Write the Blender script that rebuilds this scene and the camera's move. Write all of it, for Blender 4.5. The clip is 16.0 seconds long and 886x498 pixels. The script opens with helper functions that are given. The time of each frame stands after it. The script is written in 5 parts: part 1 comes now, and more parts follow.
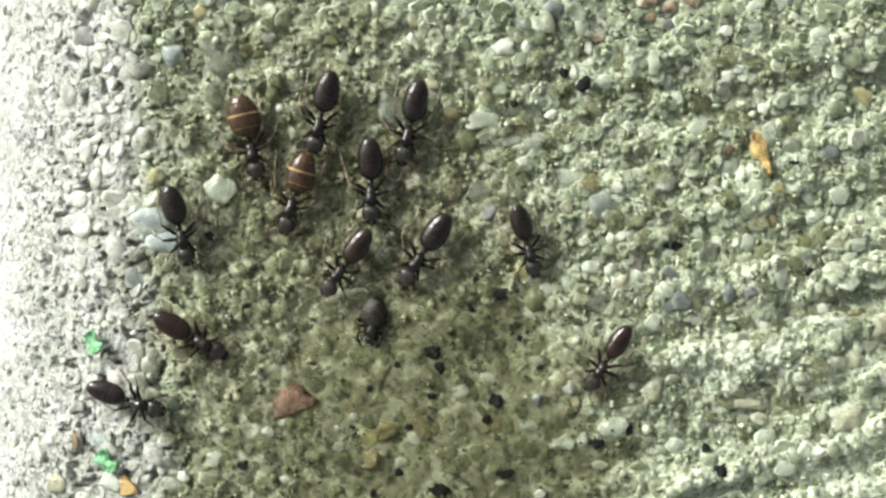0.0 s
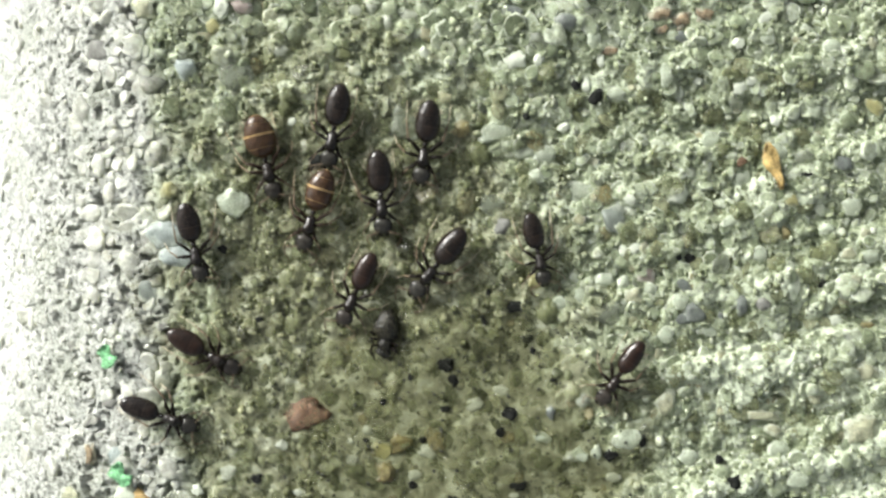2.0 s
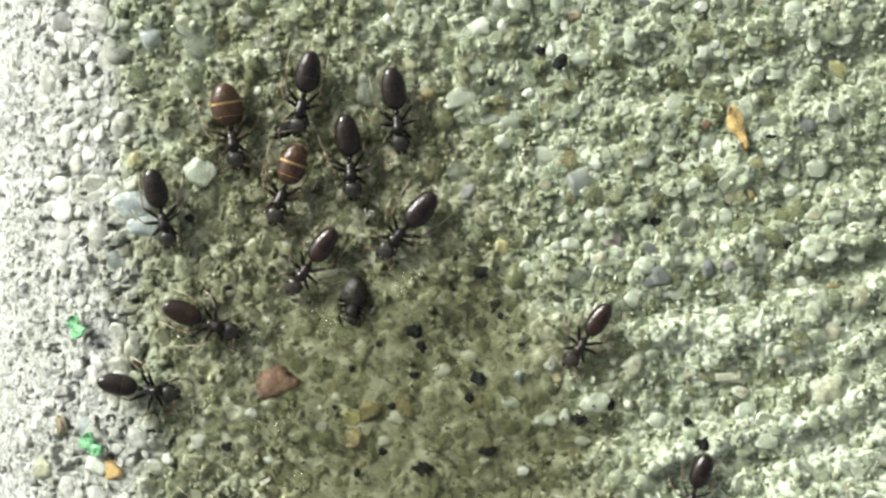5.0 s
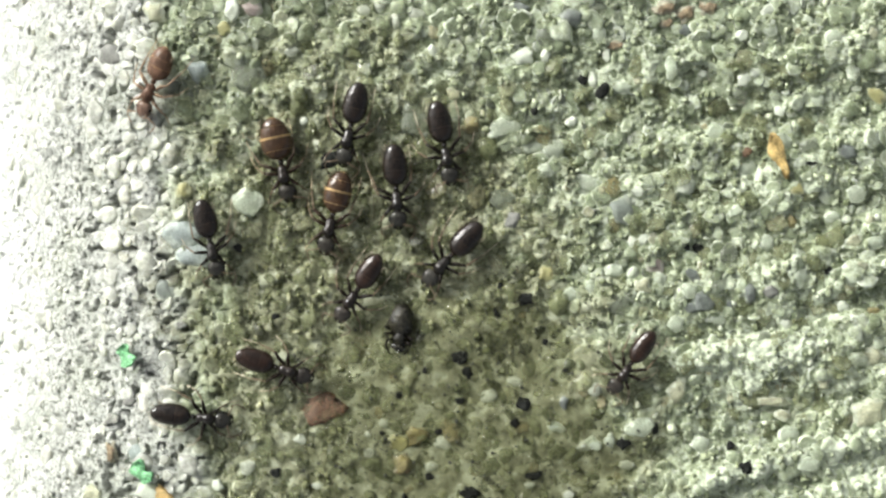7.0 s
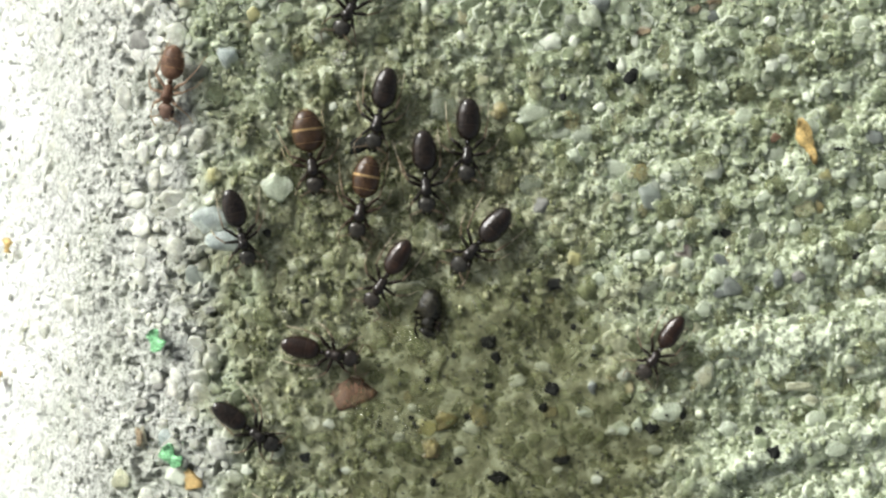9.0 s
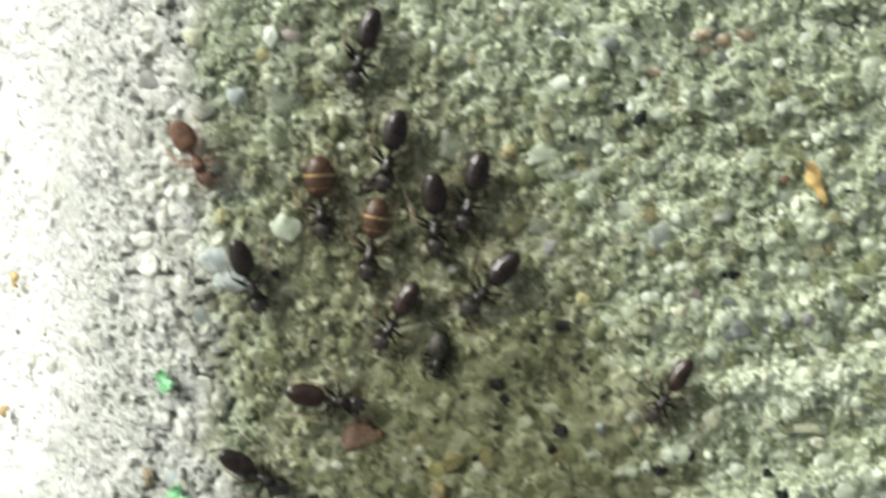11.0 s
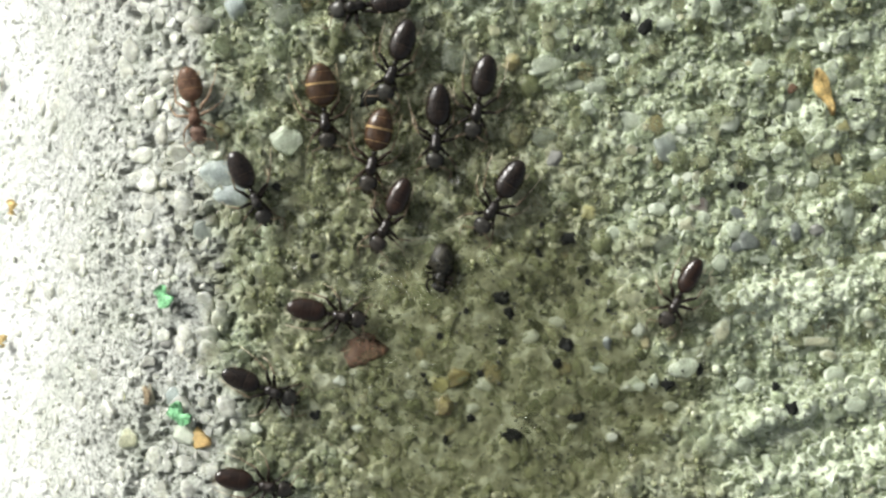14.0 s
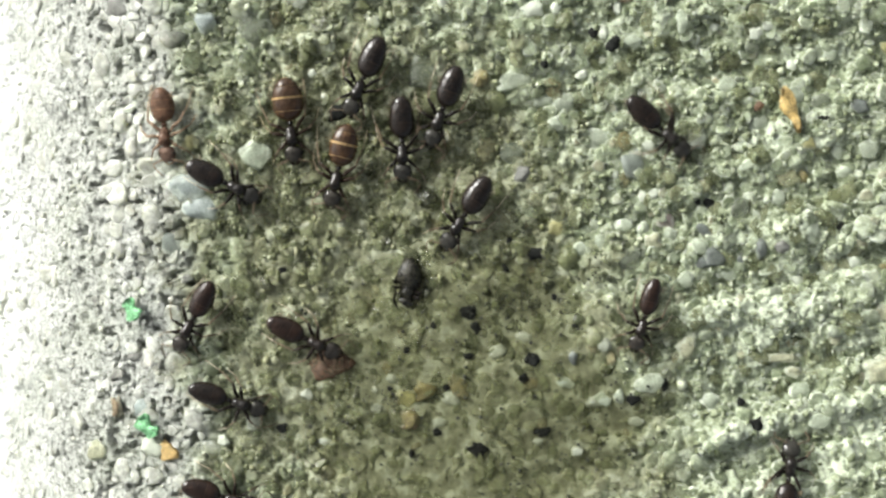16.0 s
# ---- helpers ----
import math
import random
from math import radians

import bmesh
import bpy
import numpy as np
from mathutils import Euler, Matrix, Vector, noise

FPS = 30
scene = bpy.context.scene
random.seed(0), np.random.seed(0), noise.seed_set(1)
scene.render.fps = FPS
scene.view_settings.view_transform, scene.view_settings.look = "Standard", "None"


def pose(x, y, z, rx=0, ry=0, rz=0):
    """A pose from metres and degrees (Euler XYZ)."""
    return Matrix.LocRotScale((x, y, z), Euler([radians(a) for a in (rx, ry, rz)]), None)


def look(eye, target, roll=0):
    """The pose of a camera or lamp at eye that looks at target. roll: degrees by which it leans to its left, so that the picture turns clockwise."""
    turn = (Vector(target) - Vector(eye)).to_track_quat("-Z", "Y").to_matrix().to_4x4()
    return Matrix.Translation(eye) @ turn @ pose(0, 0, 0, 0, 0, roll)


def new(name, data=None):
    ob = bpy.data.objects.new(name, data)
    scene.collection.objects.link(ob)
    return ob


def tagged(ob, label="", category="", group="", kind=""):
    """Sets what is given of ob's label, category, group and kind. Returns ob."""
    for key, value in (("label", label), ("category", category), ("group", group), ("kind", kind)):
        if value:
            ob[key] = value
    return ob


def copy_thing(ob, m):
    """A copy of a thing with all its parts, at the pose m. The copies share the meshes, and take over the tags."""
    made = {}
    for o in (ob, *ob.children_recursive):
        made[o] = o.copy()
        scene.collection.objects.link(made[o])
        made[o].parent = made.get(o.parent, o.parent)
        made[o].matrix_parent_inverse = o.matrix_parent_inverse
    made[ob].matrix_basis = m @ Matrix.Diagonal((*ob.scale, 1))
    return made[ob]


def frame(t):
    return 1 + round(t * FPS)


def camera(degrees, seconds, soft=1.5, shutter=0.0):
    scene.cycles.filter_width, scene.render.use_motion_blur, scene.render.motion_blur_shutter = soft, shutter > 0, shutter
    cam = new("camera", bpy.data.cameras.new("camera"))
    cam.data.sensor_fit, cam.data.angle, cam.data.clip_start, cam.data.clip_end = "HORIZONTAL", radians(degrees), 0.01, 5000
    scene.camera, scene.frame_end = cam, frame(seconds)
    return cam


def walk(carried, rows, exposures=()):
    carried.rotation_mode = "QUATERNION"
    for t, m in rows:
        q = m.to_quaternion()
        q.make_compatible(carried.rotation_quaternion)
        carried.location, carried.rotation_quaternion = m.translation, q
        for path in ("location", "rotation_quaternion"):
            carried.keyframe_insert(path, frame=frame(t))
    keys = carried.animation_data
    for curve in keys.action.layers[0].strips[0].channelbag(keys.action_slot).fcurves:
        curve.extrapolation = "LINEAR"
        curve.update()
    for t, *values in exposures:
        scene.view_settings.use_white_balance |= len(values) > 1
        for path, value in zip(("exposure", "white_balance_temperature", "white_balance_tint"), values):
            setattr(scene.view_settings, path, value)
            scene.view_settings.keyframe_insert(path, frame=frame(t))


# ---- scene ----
MM = 0.001
cam = camera(40, 16.0, soft=2.5, shutter=0.45)
# seconds, x, y, height (mm), turn (degrees)
PATH = [
    (0, 1.17, -0.33, 56.80, 1.27),
    (0.5, 0.98, 0.02, 57.01, 1.31),
    (1, 0.33, 0.25, 56.79, 1.44),
    (1.5, -0.23, 1.23, 57.59, 1.07),
    (2, 0.55, 0.26, 56.86, 1.08),
    (2.5, 1.02, -0.90, 56.40, 1.21),
    (2.6, 0.88, -0.99, 56.46, 1.15),
    (3, 1.14, -0.38, 56.69, 0.93),
    (3.5, -0.11, -1.54, 56.08, 0.66),
    (4, 2.33, -1.33, 56.72, 0.18),
    (4.2, 2.60, -1.34, 56.71, 0.38),
    (6.3, 1.14, -0.60, 57.70, -0.10),
    (6.5, 1.22, -0.10, 57.63, -0.26),
    (7, -0.01, -0.00, 57.77, -0.01),
    (7.5, 0.31, -0.62, 57.01, 0.10),
    (8, -2.02, -0.86, 57.32, -0.11),
    (8.5, -1.46, -0.51, 57.78, -0.05),
    (8.7, -1.38, -0.79, 57.93, -0.02),
    (10.8, -1.36, 0.70, 57.86, 0.18),
    (10.9, -1.36, 0.70, 57.86, 0.19),
    (11, -1.79, 1.25, 57.85, 0.20),
    (11.1, -3.30, 2.02, 57.70, 0.17),
    (11.2, -3.58, 1.18, 57.50, 0.15),
    (11.3, -2.70, -0.35, 57.30, 0.13),
    (11.4, -1.98, -0.76, 57.12, 0.10),
    (11.5, -0.72, -0.47, 56.99, 0.08),
    (11.6, 0.42, -0.68, 57.07, 0.06),
    (11.7, 0.22, -0.55, 57.15, 0.03),
    (11.8, -0.86, -0.66, 57.24, 0.01),
    (11.9, -1.64, -0.92, 57.32, -0.01),
    (12, -2.45, -1.33, 57.40, -0.03),
    (12.5, -3.13, -1.76, 57.29, -0.23),
    (13, -2.47, -2.83, 56.83, -0.27),
    (13.5, -2.26, -2.56, 57.04, -0.10),
    (14, -1.94, -2.86, 57.01, -0.15),
    (14.5, -0.14, -2.41, 56.94, 0.13),
    (14.8, -1.98, -3.67, 56.96, 0.27),
    (15, -2.00, -3.19, 56.97, 0.36),
    (15.3, -1.77, -3.66, 57.00, 0.19),
    (15.5, -1.45, -2.51, 57.02, 0.07),
    (16, -0.41, -2.17, 57.29, 0.19),
]
walk(cam, [(t, pose(x * MM, y * MM, z * MM, 0, 0, turn)) for t, x, y, z, turn in PATH], exposures=[(t, stops - 0.16, 6410, 7) for t, stops in ((0, 0.72), (4, 0.76), (7, 0.76), (8.5, 0.58), (11, 0.6), (11.5, 0.48), (12, 0.57), (12.5, 0.5), (14, 0.54), (14.5, 0.6), (16, 0.66))])

# ---- light: bright hazy sky, soft sun low on the open side of the slab ----
SUN_ELEV, SUN_AZ = 28, 142
world = bpy.data.worlds.new("sky")
scene.world = world
world.use_nodes = True
sky = world.node_tree.nodes.new("ShaderNodeTexSky")
sky.sky_type, sky.sun_disc = "NISHITA", False
sky.sun_elevation, sky.sun_rotation = radians(SUN_ELEV), radians(90 - SUN_AZ)
sky.air_density, sky.dust_density, sky.ozone_density = 0.5, 6.0, 0.7
background = world.node_tree.nodes["Background"]
haze = world.node_tree.nodes.new("ShaderNodeHueSaturation")
haze.inputs["Saturation"].default_value = 0.25
world.node_tree.links.new(sky.outputs[0], haze.inputs["Color"])
world.node_tree.links.new(haze.outputs[0], background.inputs[0])
background.inputs[1].default_value = 0.12
lamp = bpy.data.lights.new("sun", "SUN")
lamp.energy, lamp.angle, lamp.color = 3.0, radians(23), (1.0, 0.985, 0.94)
sun = new("sun", lamp)
sun.matrix_world = look((math.cos(radians(SUN_AZ)) * math.cos(radians(SUN_ELEV)), math.sin(radians(SUN_AZ)) * math.cos(radians(SUN_ELEV)), math.sin(radians(SUN_ELEV))), (0, 0, 0))


# ---- materials ----
def ramp(nodes, stops):
    node = nodes.new("ShaderNodeValToRGB")
    while len(node.color_ramp.elements) < len(stops):
        node.color_ramp.elements.new(0.5)
    for e, (at, c) in zip(node.color_ramp.elements, stops):
        e.position, e.color = at, (*c, 1)
    return node


class Mat:
    """A small builder of node materials; lengths in millimetres."""

    def __init__(self, name, rough=0.6, spec=0.5):
        self.mat = bpy.data.materials.new(name)
        self.mat.use_nodes = True
        self.n, self.l = self.mat.node_tree.nodes, self.mat.node_tree.links
        self.bsdf = self.n["Principled BSDF"]
        self.bsdf.inputs["Roughness"].default_value = rough
        self.bsdf.inputs["Specular IOR Level"].default_value = spec
        self.where = self.n.new("ShaderNodeTexCoord").outputs["Object"]

    def noise(self, size, detail=4.0, rough=0.6):
        node = self.n.new("ShaderNodeTexNoise")
        node.inputs["Scale"].default_value = 1 / (size * MM)
        node.inputs["Detail"].default_value, node.inputs["Roughness"].default_value = detail, rough
        self.l.new(self.where, node.inputs["Vector"])
        return node.outputs["Fac"]

    def math(self, op, a, b=0.0, c=0.0, clamp=False):
        node = self.n.new("ShaderNodeMath")
        node.operation, node.use_clamp = op, clamp
        for k, v in enumerate((a, b, c)):
            if isinstance(v, (int, float)):
                node.inputs[k].default_value = v
            else:
                self.l.new(v, node.inputs[k])
        return node.outputs[0]

    def step(self, v, lo, hi):
        node = self.n.new("ShaderNodeMapRange")
        node.interpolation_type = "SMOOTHSTEP"
        node.inputs[1].default_value, node.inputs[2].default_value = lo, hi
        self.l.new(v, node.inputs[0])
        return node.outputs[0]

    def mix(self, fac, a, b, how="MIX"):
        node = self.n.new("ShaderNodeMix")
        node.data_type, node.blend_type = "RGBA", how
        for socket, v in ((node.inputs[0], fac), (node.inputs[6], a), (node.inputs[7], b)):
            if isinstance(v, (int, float)):
                socket.default_value = v
            elif isinstance(v, tuple):
                socket.default_value = (*v, 1)
            else:
                self.l.new(v, socket)
        return node.outputs[2]

    def color_ramp(self, v, stops):
        node = ramp(self.n, stops)
        self.l.new(v, node.inputs[0])
        return node.outputs[0]

    def xyz(self):
        node = self.n.new("ShaderNodeSeparateXYZ")
        self.l.new(self.where, node.inputs[0])
        return node.outputs

    def base(self, c):
        self.l.new(c, self.bsdf.inputs["Base Color"])

    def rough(self, v):
        self.l.new(v, self.bsdf.inputs["Roughness"])

    def bump(self, v, strength, depth):
        node = self.n.new("ShaderNodeBump")
        node.inputs["Strength"].default_value, node.inputs["Distance"].default_value = strength, depth * MM
        self.l.new(v, node.inputs["Height"])
        self.l.new(node.outputs[0], self.bsdf.inputs["Normal"])

    def whitening(self, c, amount=0.8):
        """Rim light painted pale on a stone's flanks; its worn top stays clear."""
        mask = self.n.new("ShaderNodeAttribute")
        mask.attribute_name = "flank"
        ragged = self.math("ADD", mask.outputs["Fac"], self.math("MULTIPLY", self.math("SUBTRACT", self.noise(0.2, 5, 0.7), 0.5), 1.3))
        return self.mix(self.math("MULTIPLY", self.step(ragged, 0.35, 0.8), amount), c, (0.71, 0.76, 0.62))

    def see_through(self, amount):
        """Lets that share of the light pass straight on, as thin cloudy quartz does."""
        clear, both = self.n.new("ShaderNodeBsdfTransparent"), self.n.new("ShaderNodeMixShader")
        clear.inputs[0].default_value = (0.96, 0.97, 0.92, 1)
        if isinstance(amount, float):
            both.inputs[0].default_value = amount
        else:
            self.l.new(amount, both.inputs[0])
        self.l.new(self.bsdf.outputs[0], both.inputs[1])
        self.l.new(clear.outputs[0], both.inputs[2])
        self.l.new(both.outputs[0], self.n["Material Output"].inputs[0])

    def wet(self):
        """1 where the bait has soaked the concrete, and over shade painted in among the ants: a ragged patch round its
        middle.
        """
        x, y, _ = self.xyz()
        dx = self.math("DIVIDE", self.math("ADD", self.math("SUBTRACT", x, (WET_SHADE[0] + WET_SHADE[4] * WET_SHADE[1]) * MM), self.math("MULTIPLY", y, WET_SHADE[4])), WET_SHADE[2] * MM)
        dy = self.math("DIVIDE", self.math("SUBTRACT", y, WET_SHADE[1] * MM), WET_SHADE[3] * MM)
        far = self.math("SQRT", self.math("ADD", self.math("MULTIPLY", dx, dx), self.math("MULTIPLY", dy, dy)))
        far = self.math("ADD", far, self.math("MULTIPLY", self.math("SUBTRACT", self.noise(2.2, 5, 0.65), 0.5), 1.5))
        return self.math("SUBTRACT", 1.0, self.step(far, 0.66, 1.2))

    def dry_side(self):
        """1 on the bare grey arris, 0 on the green, weathered top."""
        x, y, _ = self.xyz()
        x = self.math("ADD", x, self.math("MULTIPLY", y, 0.06))
        x = self.math("ADD", x, self.math("MULTIPLY", self.math("SUBTRACT", self.noise(3.0, 5), 0.5), 6 * MM))
        return self.math("SUBTRACT", 1.0, self.step(x, -13.9 * MM, -11.3 * MM))


WET_SHADE = (-0.8, -9.0, 10.9, 20.0, 0.25)  # the damp patch, its upper end also painted shade among the ants: middle, half widths (mm) and lean
POOL = (1.0, -9.2, 9.9, 8.7)  # the bait that still stands in it


def paste_material():
    m = Mat("cement_paste", 0.85, 0.3)
    fine, broad, grit = m.noise(0.3, 6, 0.75), m.noise(5, 4), m.noise(0.09, 3, 0.7)
    green = m.color_ramp(fine, [(0.34, (0.147, 0.175, 0.094)), (0.5, (0.304, 0.345, 0.221)), (0.64, (0.608, 0.660, 0.498))])
    whitening = m.n.new("ShaderNodeAttribute")
    whitening.attribute_name = "chalk"
    ragged = m.math("ADD", whitening.outputs["Fac"], m.math("MULTIPLY", m.math("SUBTRACT", m.noise(0.45, 6, 0.7), 0.5), 1.5))
    chalk = m.color_ramp(m.noise(0.16, 5, 0.75), [(0.34, (0.412, 0.460, 0.320)), (0.5, (0.657, 0.720, 0.545)), (0.62, (0.784, 0.840, 0.667))])
    green = m.mix(m.step(ragged, 0.42, 0.72), green, chalk)
    grey = m.color_ramp(m.noise(0.28, 6, 0.72), [(0.35, (0.1, 0.102, 0.086)), (0.43, (0.37, 0.38, 0.34)), (0.6, (0.62, 0.635, 0.58))])
    speck = m.math("MULTIPLY", m.step(m.noise(0.15, 3, 0.6), 0.545, 0.6), m.step(m.noise(0.8, 3, 0.6), 0.4, 0.52))
    grey = m.mix(m.math("MULTIPLY", speck, 0.8), grey, (0.13, 0.13, 0.11))
    # Paste whitened towards the far edge: the sun's glare painted into its colour.
    glare = m.math("SUBTRACT", 1.0, m.step(m.math("ADD", m.xyz()[0], m.math("MULTIPLY", m.noise(4, 4), 4 * MM)), -23.5 * MM, -16.5 * MM))
    grey = m.mix(m.math("MULTIPLY", glare, 0.6), grey, (0.78, 0.79, 0.76))
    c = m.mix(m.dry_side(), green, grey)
    c = m.mix(m.math("MULTIPLY", m.step(broad, 0.45, 0.75), 0.3), c, (0.2, 0.24, 0.13))
    wet = m.wet()
    mottle = m.color_ramp(m.noise(0.9, 5, 0.62), [(0.34, (0.13, 0.13, 0.07)), (0.5, (0.275, 0.282, 0.175)), (0.62, (0.47, 0.49, 0.35))])
    pore = m.n.new("ShaderNodeTexVoronoi")
    pore.inputs["Scale"].default_value = 1 / (0.42 * MM)
    m.l.new(m.where, pore.inputs["Vector"])
    hole = m.math("SUBTRACT", 1.0, m.step(m.math("ADD", pore.outputs["Distance"], m.math("MULTIPLY", m.noise(1.6, 3), 0.9)), 0.5, 0.58))
    mottle = m.mix(m.math("MULTIPLY", hole, 0.85), mottle, (0.03, 0.035, 0.02))
    c = m.mix(m.math("MULTIPLY", wet, 0.92), c, mottle)
    m.base(c)
    m.rough(m.math("SUBTRACT", 0.85, m.math("MULTIPLY", wet, 0.5)))
    m.bump(m.math("ADD", m.math("MULTIPLY", grit, 0.6), fine), 0.9, 0.15)
    return m.mat


def grain_material(name, stops, rough=0.55, island=True, wet=True, clear=0.0):
    """Sand: each grain its own tone, cloudy inside, slightly glossy."""
    m = Mat(name, rough, 0.35)
    m.bsdf.inputs["Subsurface Weight"].default_value = 0.5
    m.bsdf.inputs["Subsurface Radius"].default_value = (1.0, 1.0, 0.8)
    m.bsdf.inputs["Subsurface Scale"].default_value = 0.35 * MM
    pick = m.n.new("ShaderNodeNewGeometry").outputs["Random Per Island"] if island else m.n.new("ShaderNodeObjectInfo").outputs["Random"]
    c = m.color_ramp(pick, stops)
    cloud = m.noise(0.22, 5, 0.75)
    c = m.mix(m.step(cloud, 0.35, 0.7), m.mix(1.0, c, (0.6, 0.62, 0.55), "MULTIPLY"), c)
    c = m.whitening(c, m.math("SUBTRACT", 0.72, m.math("MULTIPLY", m.wet(), 0.45)) if wet else 0.6)
    if wet:
        c = m.mix(m.math("MULTIPLY", m.dry_side(), 0.8), c, (0.64, 0.64, 0.58))
        c = m.mix(m.math("MULTIPLY", m.wet(), 0.9), c, m.mix(1.0, c, (0.53, 0.495, 0.38), "MULTIPLY"))
    m.base(c)
    if wet:
        m.rough(m.math("SUBTRACT", rough, m.math("MULTIPLY", m.wet(), rough - 0.16)))
    m.bump(m.noise(0.2, 4, 0.6), 0.45, 0.06)
    if clear:
        veil = m.math("MULTIPLY", m.step(m.noise(0.5, 4, 0.6), 0.3, 0.62), clear)
        m.see_through(m.math("ADD", veil, m.math("MULTIPLY", m.wet(), 0.16)))
    return m.mat


def plain_material(name, color, rough=0.5, size=0.25, vary=0.35, bump=0.4, spec=0.5, whitening=0.0, clear=0.0):
    m = Mat(name, rough, spec)
    dark = tuple(v * (1 - vary) for v in color)
    light = tuple(min(1, v * (1 + vary)) for v in color)
    m.base(m.whitening(m.mix(m.step(m.noise(size, 5, 0.65), 0.3, 0.7), dark, light), whitening))
    m.bump(m.noise(0.2, 4, 0.7), bump, 0.08)
    if clear:
        m.see_through(m.math("MULTIPLY", m.step(m.noise(0.6, 4, 0.6), 0.3, 0.65), clear))
    return m.mat


SAND = [(0.0, (0.08, 0.09, 0.07)), (0.04, (0.19, 0.22, 0.14)), (0.22, (0.33, 0.38, 0.255)), (0.5, (0.46, 0.515, 0.37)), (0.72, (0.58, 0.635, 0.48)), (0.9, (0.7, 0.75, 0.61)), (0.96, (0.64, 0.68, 0.55)), (1.0, (0.5, 0.46, 0.3))]
PASTE = paste_material()
GRAINS = grain_material("sand_grain", SAND, 0.35, clear=0.5)
CRUMBS = grain_material("cement_crumb", [(0.0, (0.157, 0.180, 0.103)), (0.5, (0.333, 0.370, 0.244)), (0.85, (0.490, 0.530, 0.385)), (1.0, (0.686, 0.720, 0.583))], 0.85)
PIECES = grain_material("sand_piece", SAND, 0.35, island=False, clear=0.5)


# ---- mesh helpers ----
def part(name, bm, material, parent=None, label=""):
    me = bpy.data.meshes.new(name)
    bm.to_mesh(me)
    bm.free()
    for p in me.polygons:
        p.use_smooth = True
    me.materials.append(material)
    ob = new(name, me)
    ob.parent = parent
    if label:
        tagged(ob, label)
    return ob


def lathe(bm, stations, sides=16, flat=1.0, capped=True):
    """A closed body along y from (y, radius, z) stations; flat scales its height."""
    rings = []
    for y, r, z in stations:
        rings.append([bm.verts.new((r * math.cos(a) * MM, y * MM, (z + r * flat * math.sin(a)) * MM)) for a in (2 * math.pi * k / sides for k in range(sides))])
    for a, b in zip(rings, rings[1:]):
        for k in range(sides):
            bm.faces.new((a[k], a[(k + 1) % sides], b[(k + 1) % sides], b[k]))
    if capped:
        bm.faces.new(rings[0][::-1])
        bm.faces.new(rings[-1])
    bmesh.ops.recalc_face_normals(bm, faces=bm.faces)
    return bm


def tube(bm, points, radii, sides=6):
    """A tapered limb through the points (mm)."""
    pts = [Vector(p) * MM for p in points]
    rings = []
    for k, p in enumerate(pts):
        way = (pts[min(k + 1, len(pts) - 1)] - pts[max(k - 1, 0)]).normalized()
        u = way.cross(Vector((0.3, 0.2, 1))).normalized()
        v = way.cross(u)
        rings.append([bm.verts.new(p + (u * math.cos(a) + v * math.sin(a)) * radii[k] * MM) for a in (2 * math.pi * j / sides for j in range(sides))])
    for a, b in zip(rings, rings[1:]):
        for k in range(sides):
            bm.faces.new((a[k], a[(k + 1) % sides], b[(k + 1) % sides], b[k]))
    bm.faces.new(rings[0][::-1])
    bm.faces.new(rings[-1])
    bmesh.ops.recalc_face_normals(bm, faces=bm.faces)
    return bm


TABLES = {}


def smooth_noise(x, y, size, seed, octaves=1):
    """Value noise on arrays, about -1 to 1."""
    total, weight, amp = 0.0, 0.0, 1.0
    for o in range(octaves):
        key = seed + 17 * o
        if key not in TABLES:
            TABLES[key] = np.random.RandomState(key).uniform(-1, 1, (256, 256))
        table = TABLES[key]
        u, v = x / size + 100, y / size + 100
        i, j = np.floor(u).astype(int), np.floor(v).astype(int)
        f, g = u - i, v - j
        f, g = f * f * (3 - 2 * f), g * g * (3 - 2 * g)
        i0, i1, j0, j1 = i % 256, (i + 1) % 256, j % 256, (j + 1) % 256
        total = total + amp * ((table[i0, j0] * (1 - f) + table[i1, j0] * f) * (1 - g) + (table[i0, j1] * (1 - f) + table[i1, j1] * f) * g)
        weight, amp, size = weight + amp, amp * 0.55, size / 2
    return total / weight


# ---- the concrete slab: flat top, rounded arris on the open side ----
BEND, RADIUS, SLANT, STEEP = -11.5, 10.0, 0.01, radians(46)  # where the top starts to fall (mm), its curve, and the chamfer's slope


def profile(s, y):
    """x, z and the outward normal's x, z for the way s across the slab (mm), as arrays."""
    s = np.asarray(s, float)
    a = np.clip((BEND - s) / RADIUS, 0, STEEP)
    down = np.maximum(BEND - s - RADIUS * STEEP, 0)
    x = np.where(s > BEND, s, BEND - RADIUS * np.sin(a) - down * math.cos(STEEP)) + SLANT * np.asarray(y)
    z = np.where(s > BEND, 0.0, -RADIUS * (1 - np.cos(a)) - down * math.sin(STEEP))
    return x, z, -np.sin(a), np.cos(a)


def soaked(s, y):
    """1 where the bait stands, 0 outside."""
    far = np.sqrt(((s - POOL[0]) / POOL[2]) ** 2 + ((y - POOL[1]) / POOL[3]) ** 2) + 0.35 * smooth_noise(s, y, 2.5, 21, 3)
    return np.clip((1.1 - far) / 0.55, 0, 1)


def chalk(s, y):
    """1 where pale chalk crusts the paste, mostly in streaks along the trowel marks of the lower far side."""
    along, across = s * 0.97 + y * 0.24, y * 0.97 - s * 0.24 + 0.6 * smooth_noise(s, y, 5.0, 31, 2)
    far = np.clip((s - 6) / 6, 0, 1) * np.clip((0.5 - y) / 6, 0, 1)
    return np.clip(0.36 + 0.24 * far + 0.5 * smooth_noise(along * 0.35, across, 1.5, 41, 3), 0, 1) * (1 - soaked(s, y))


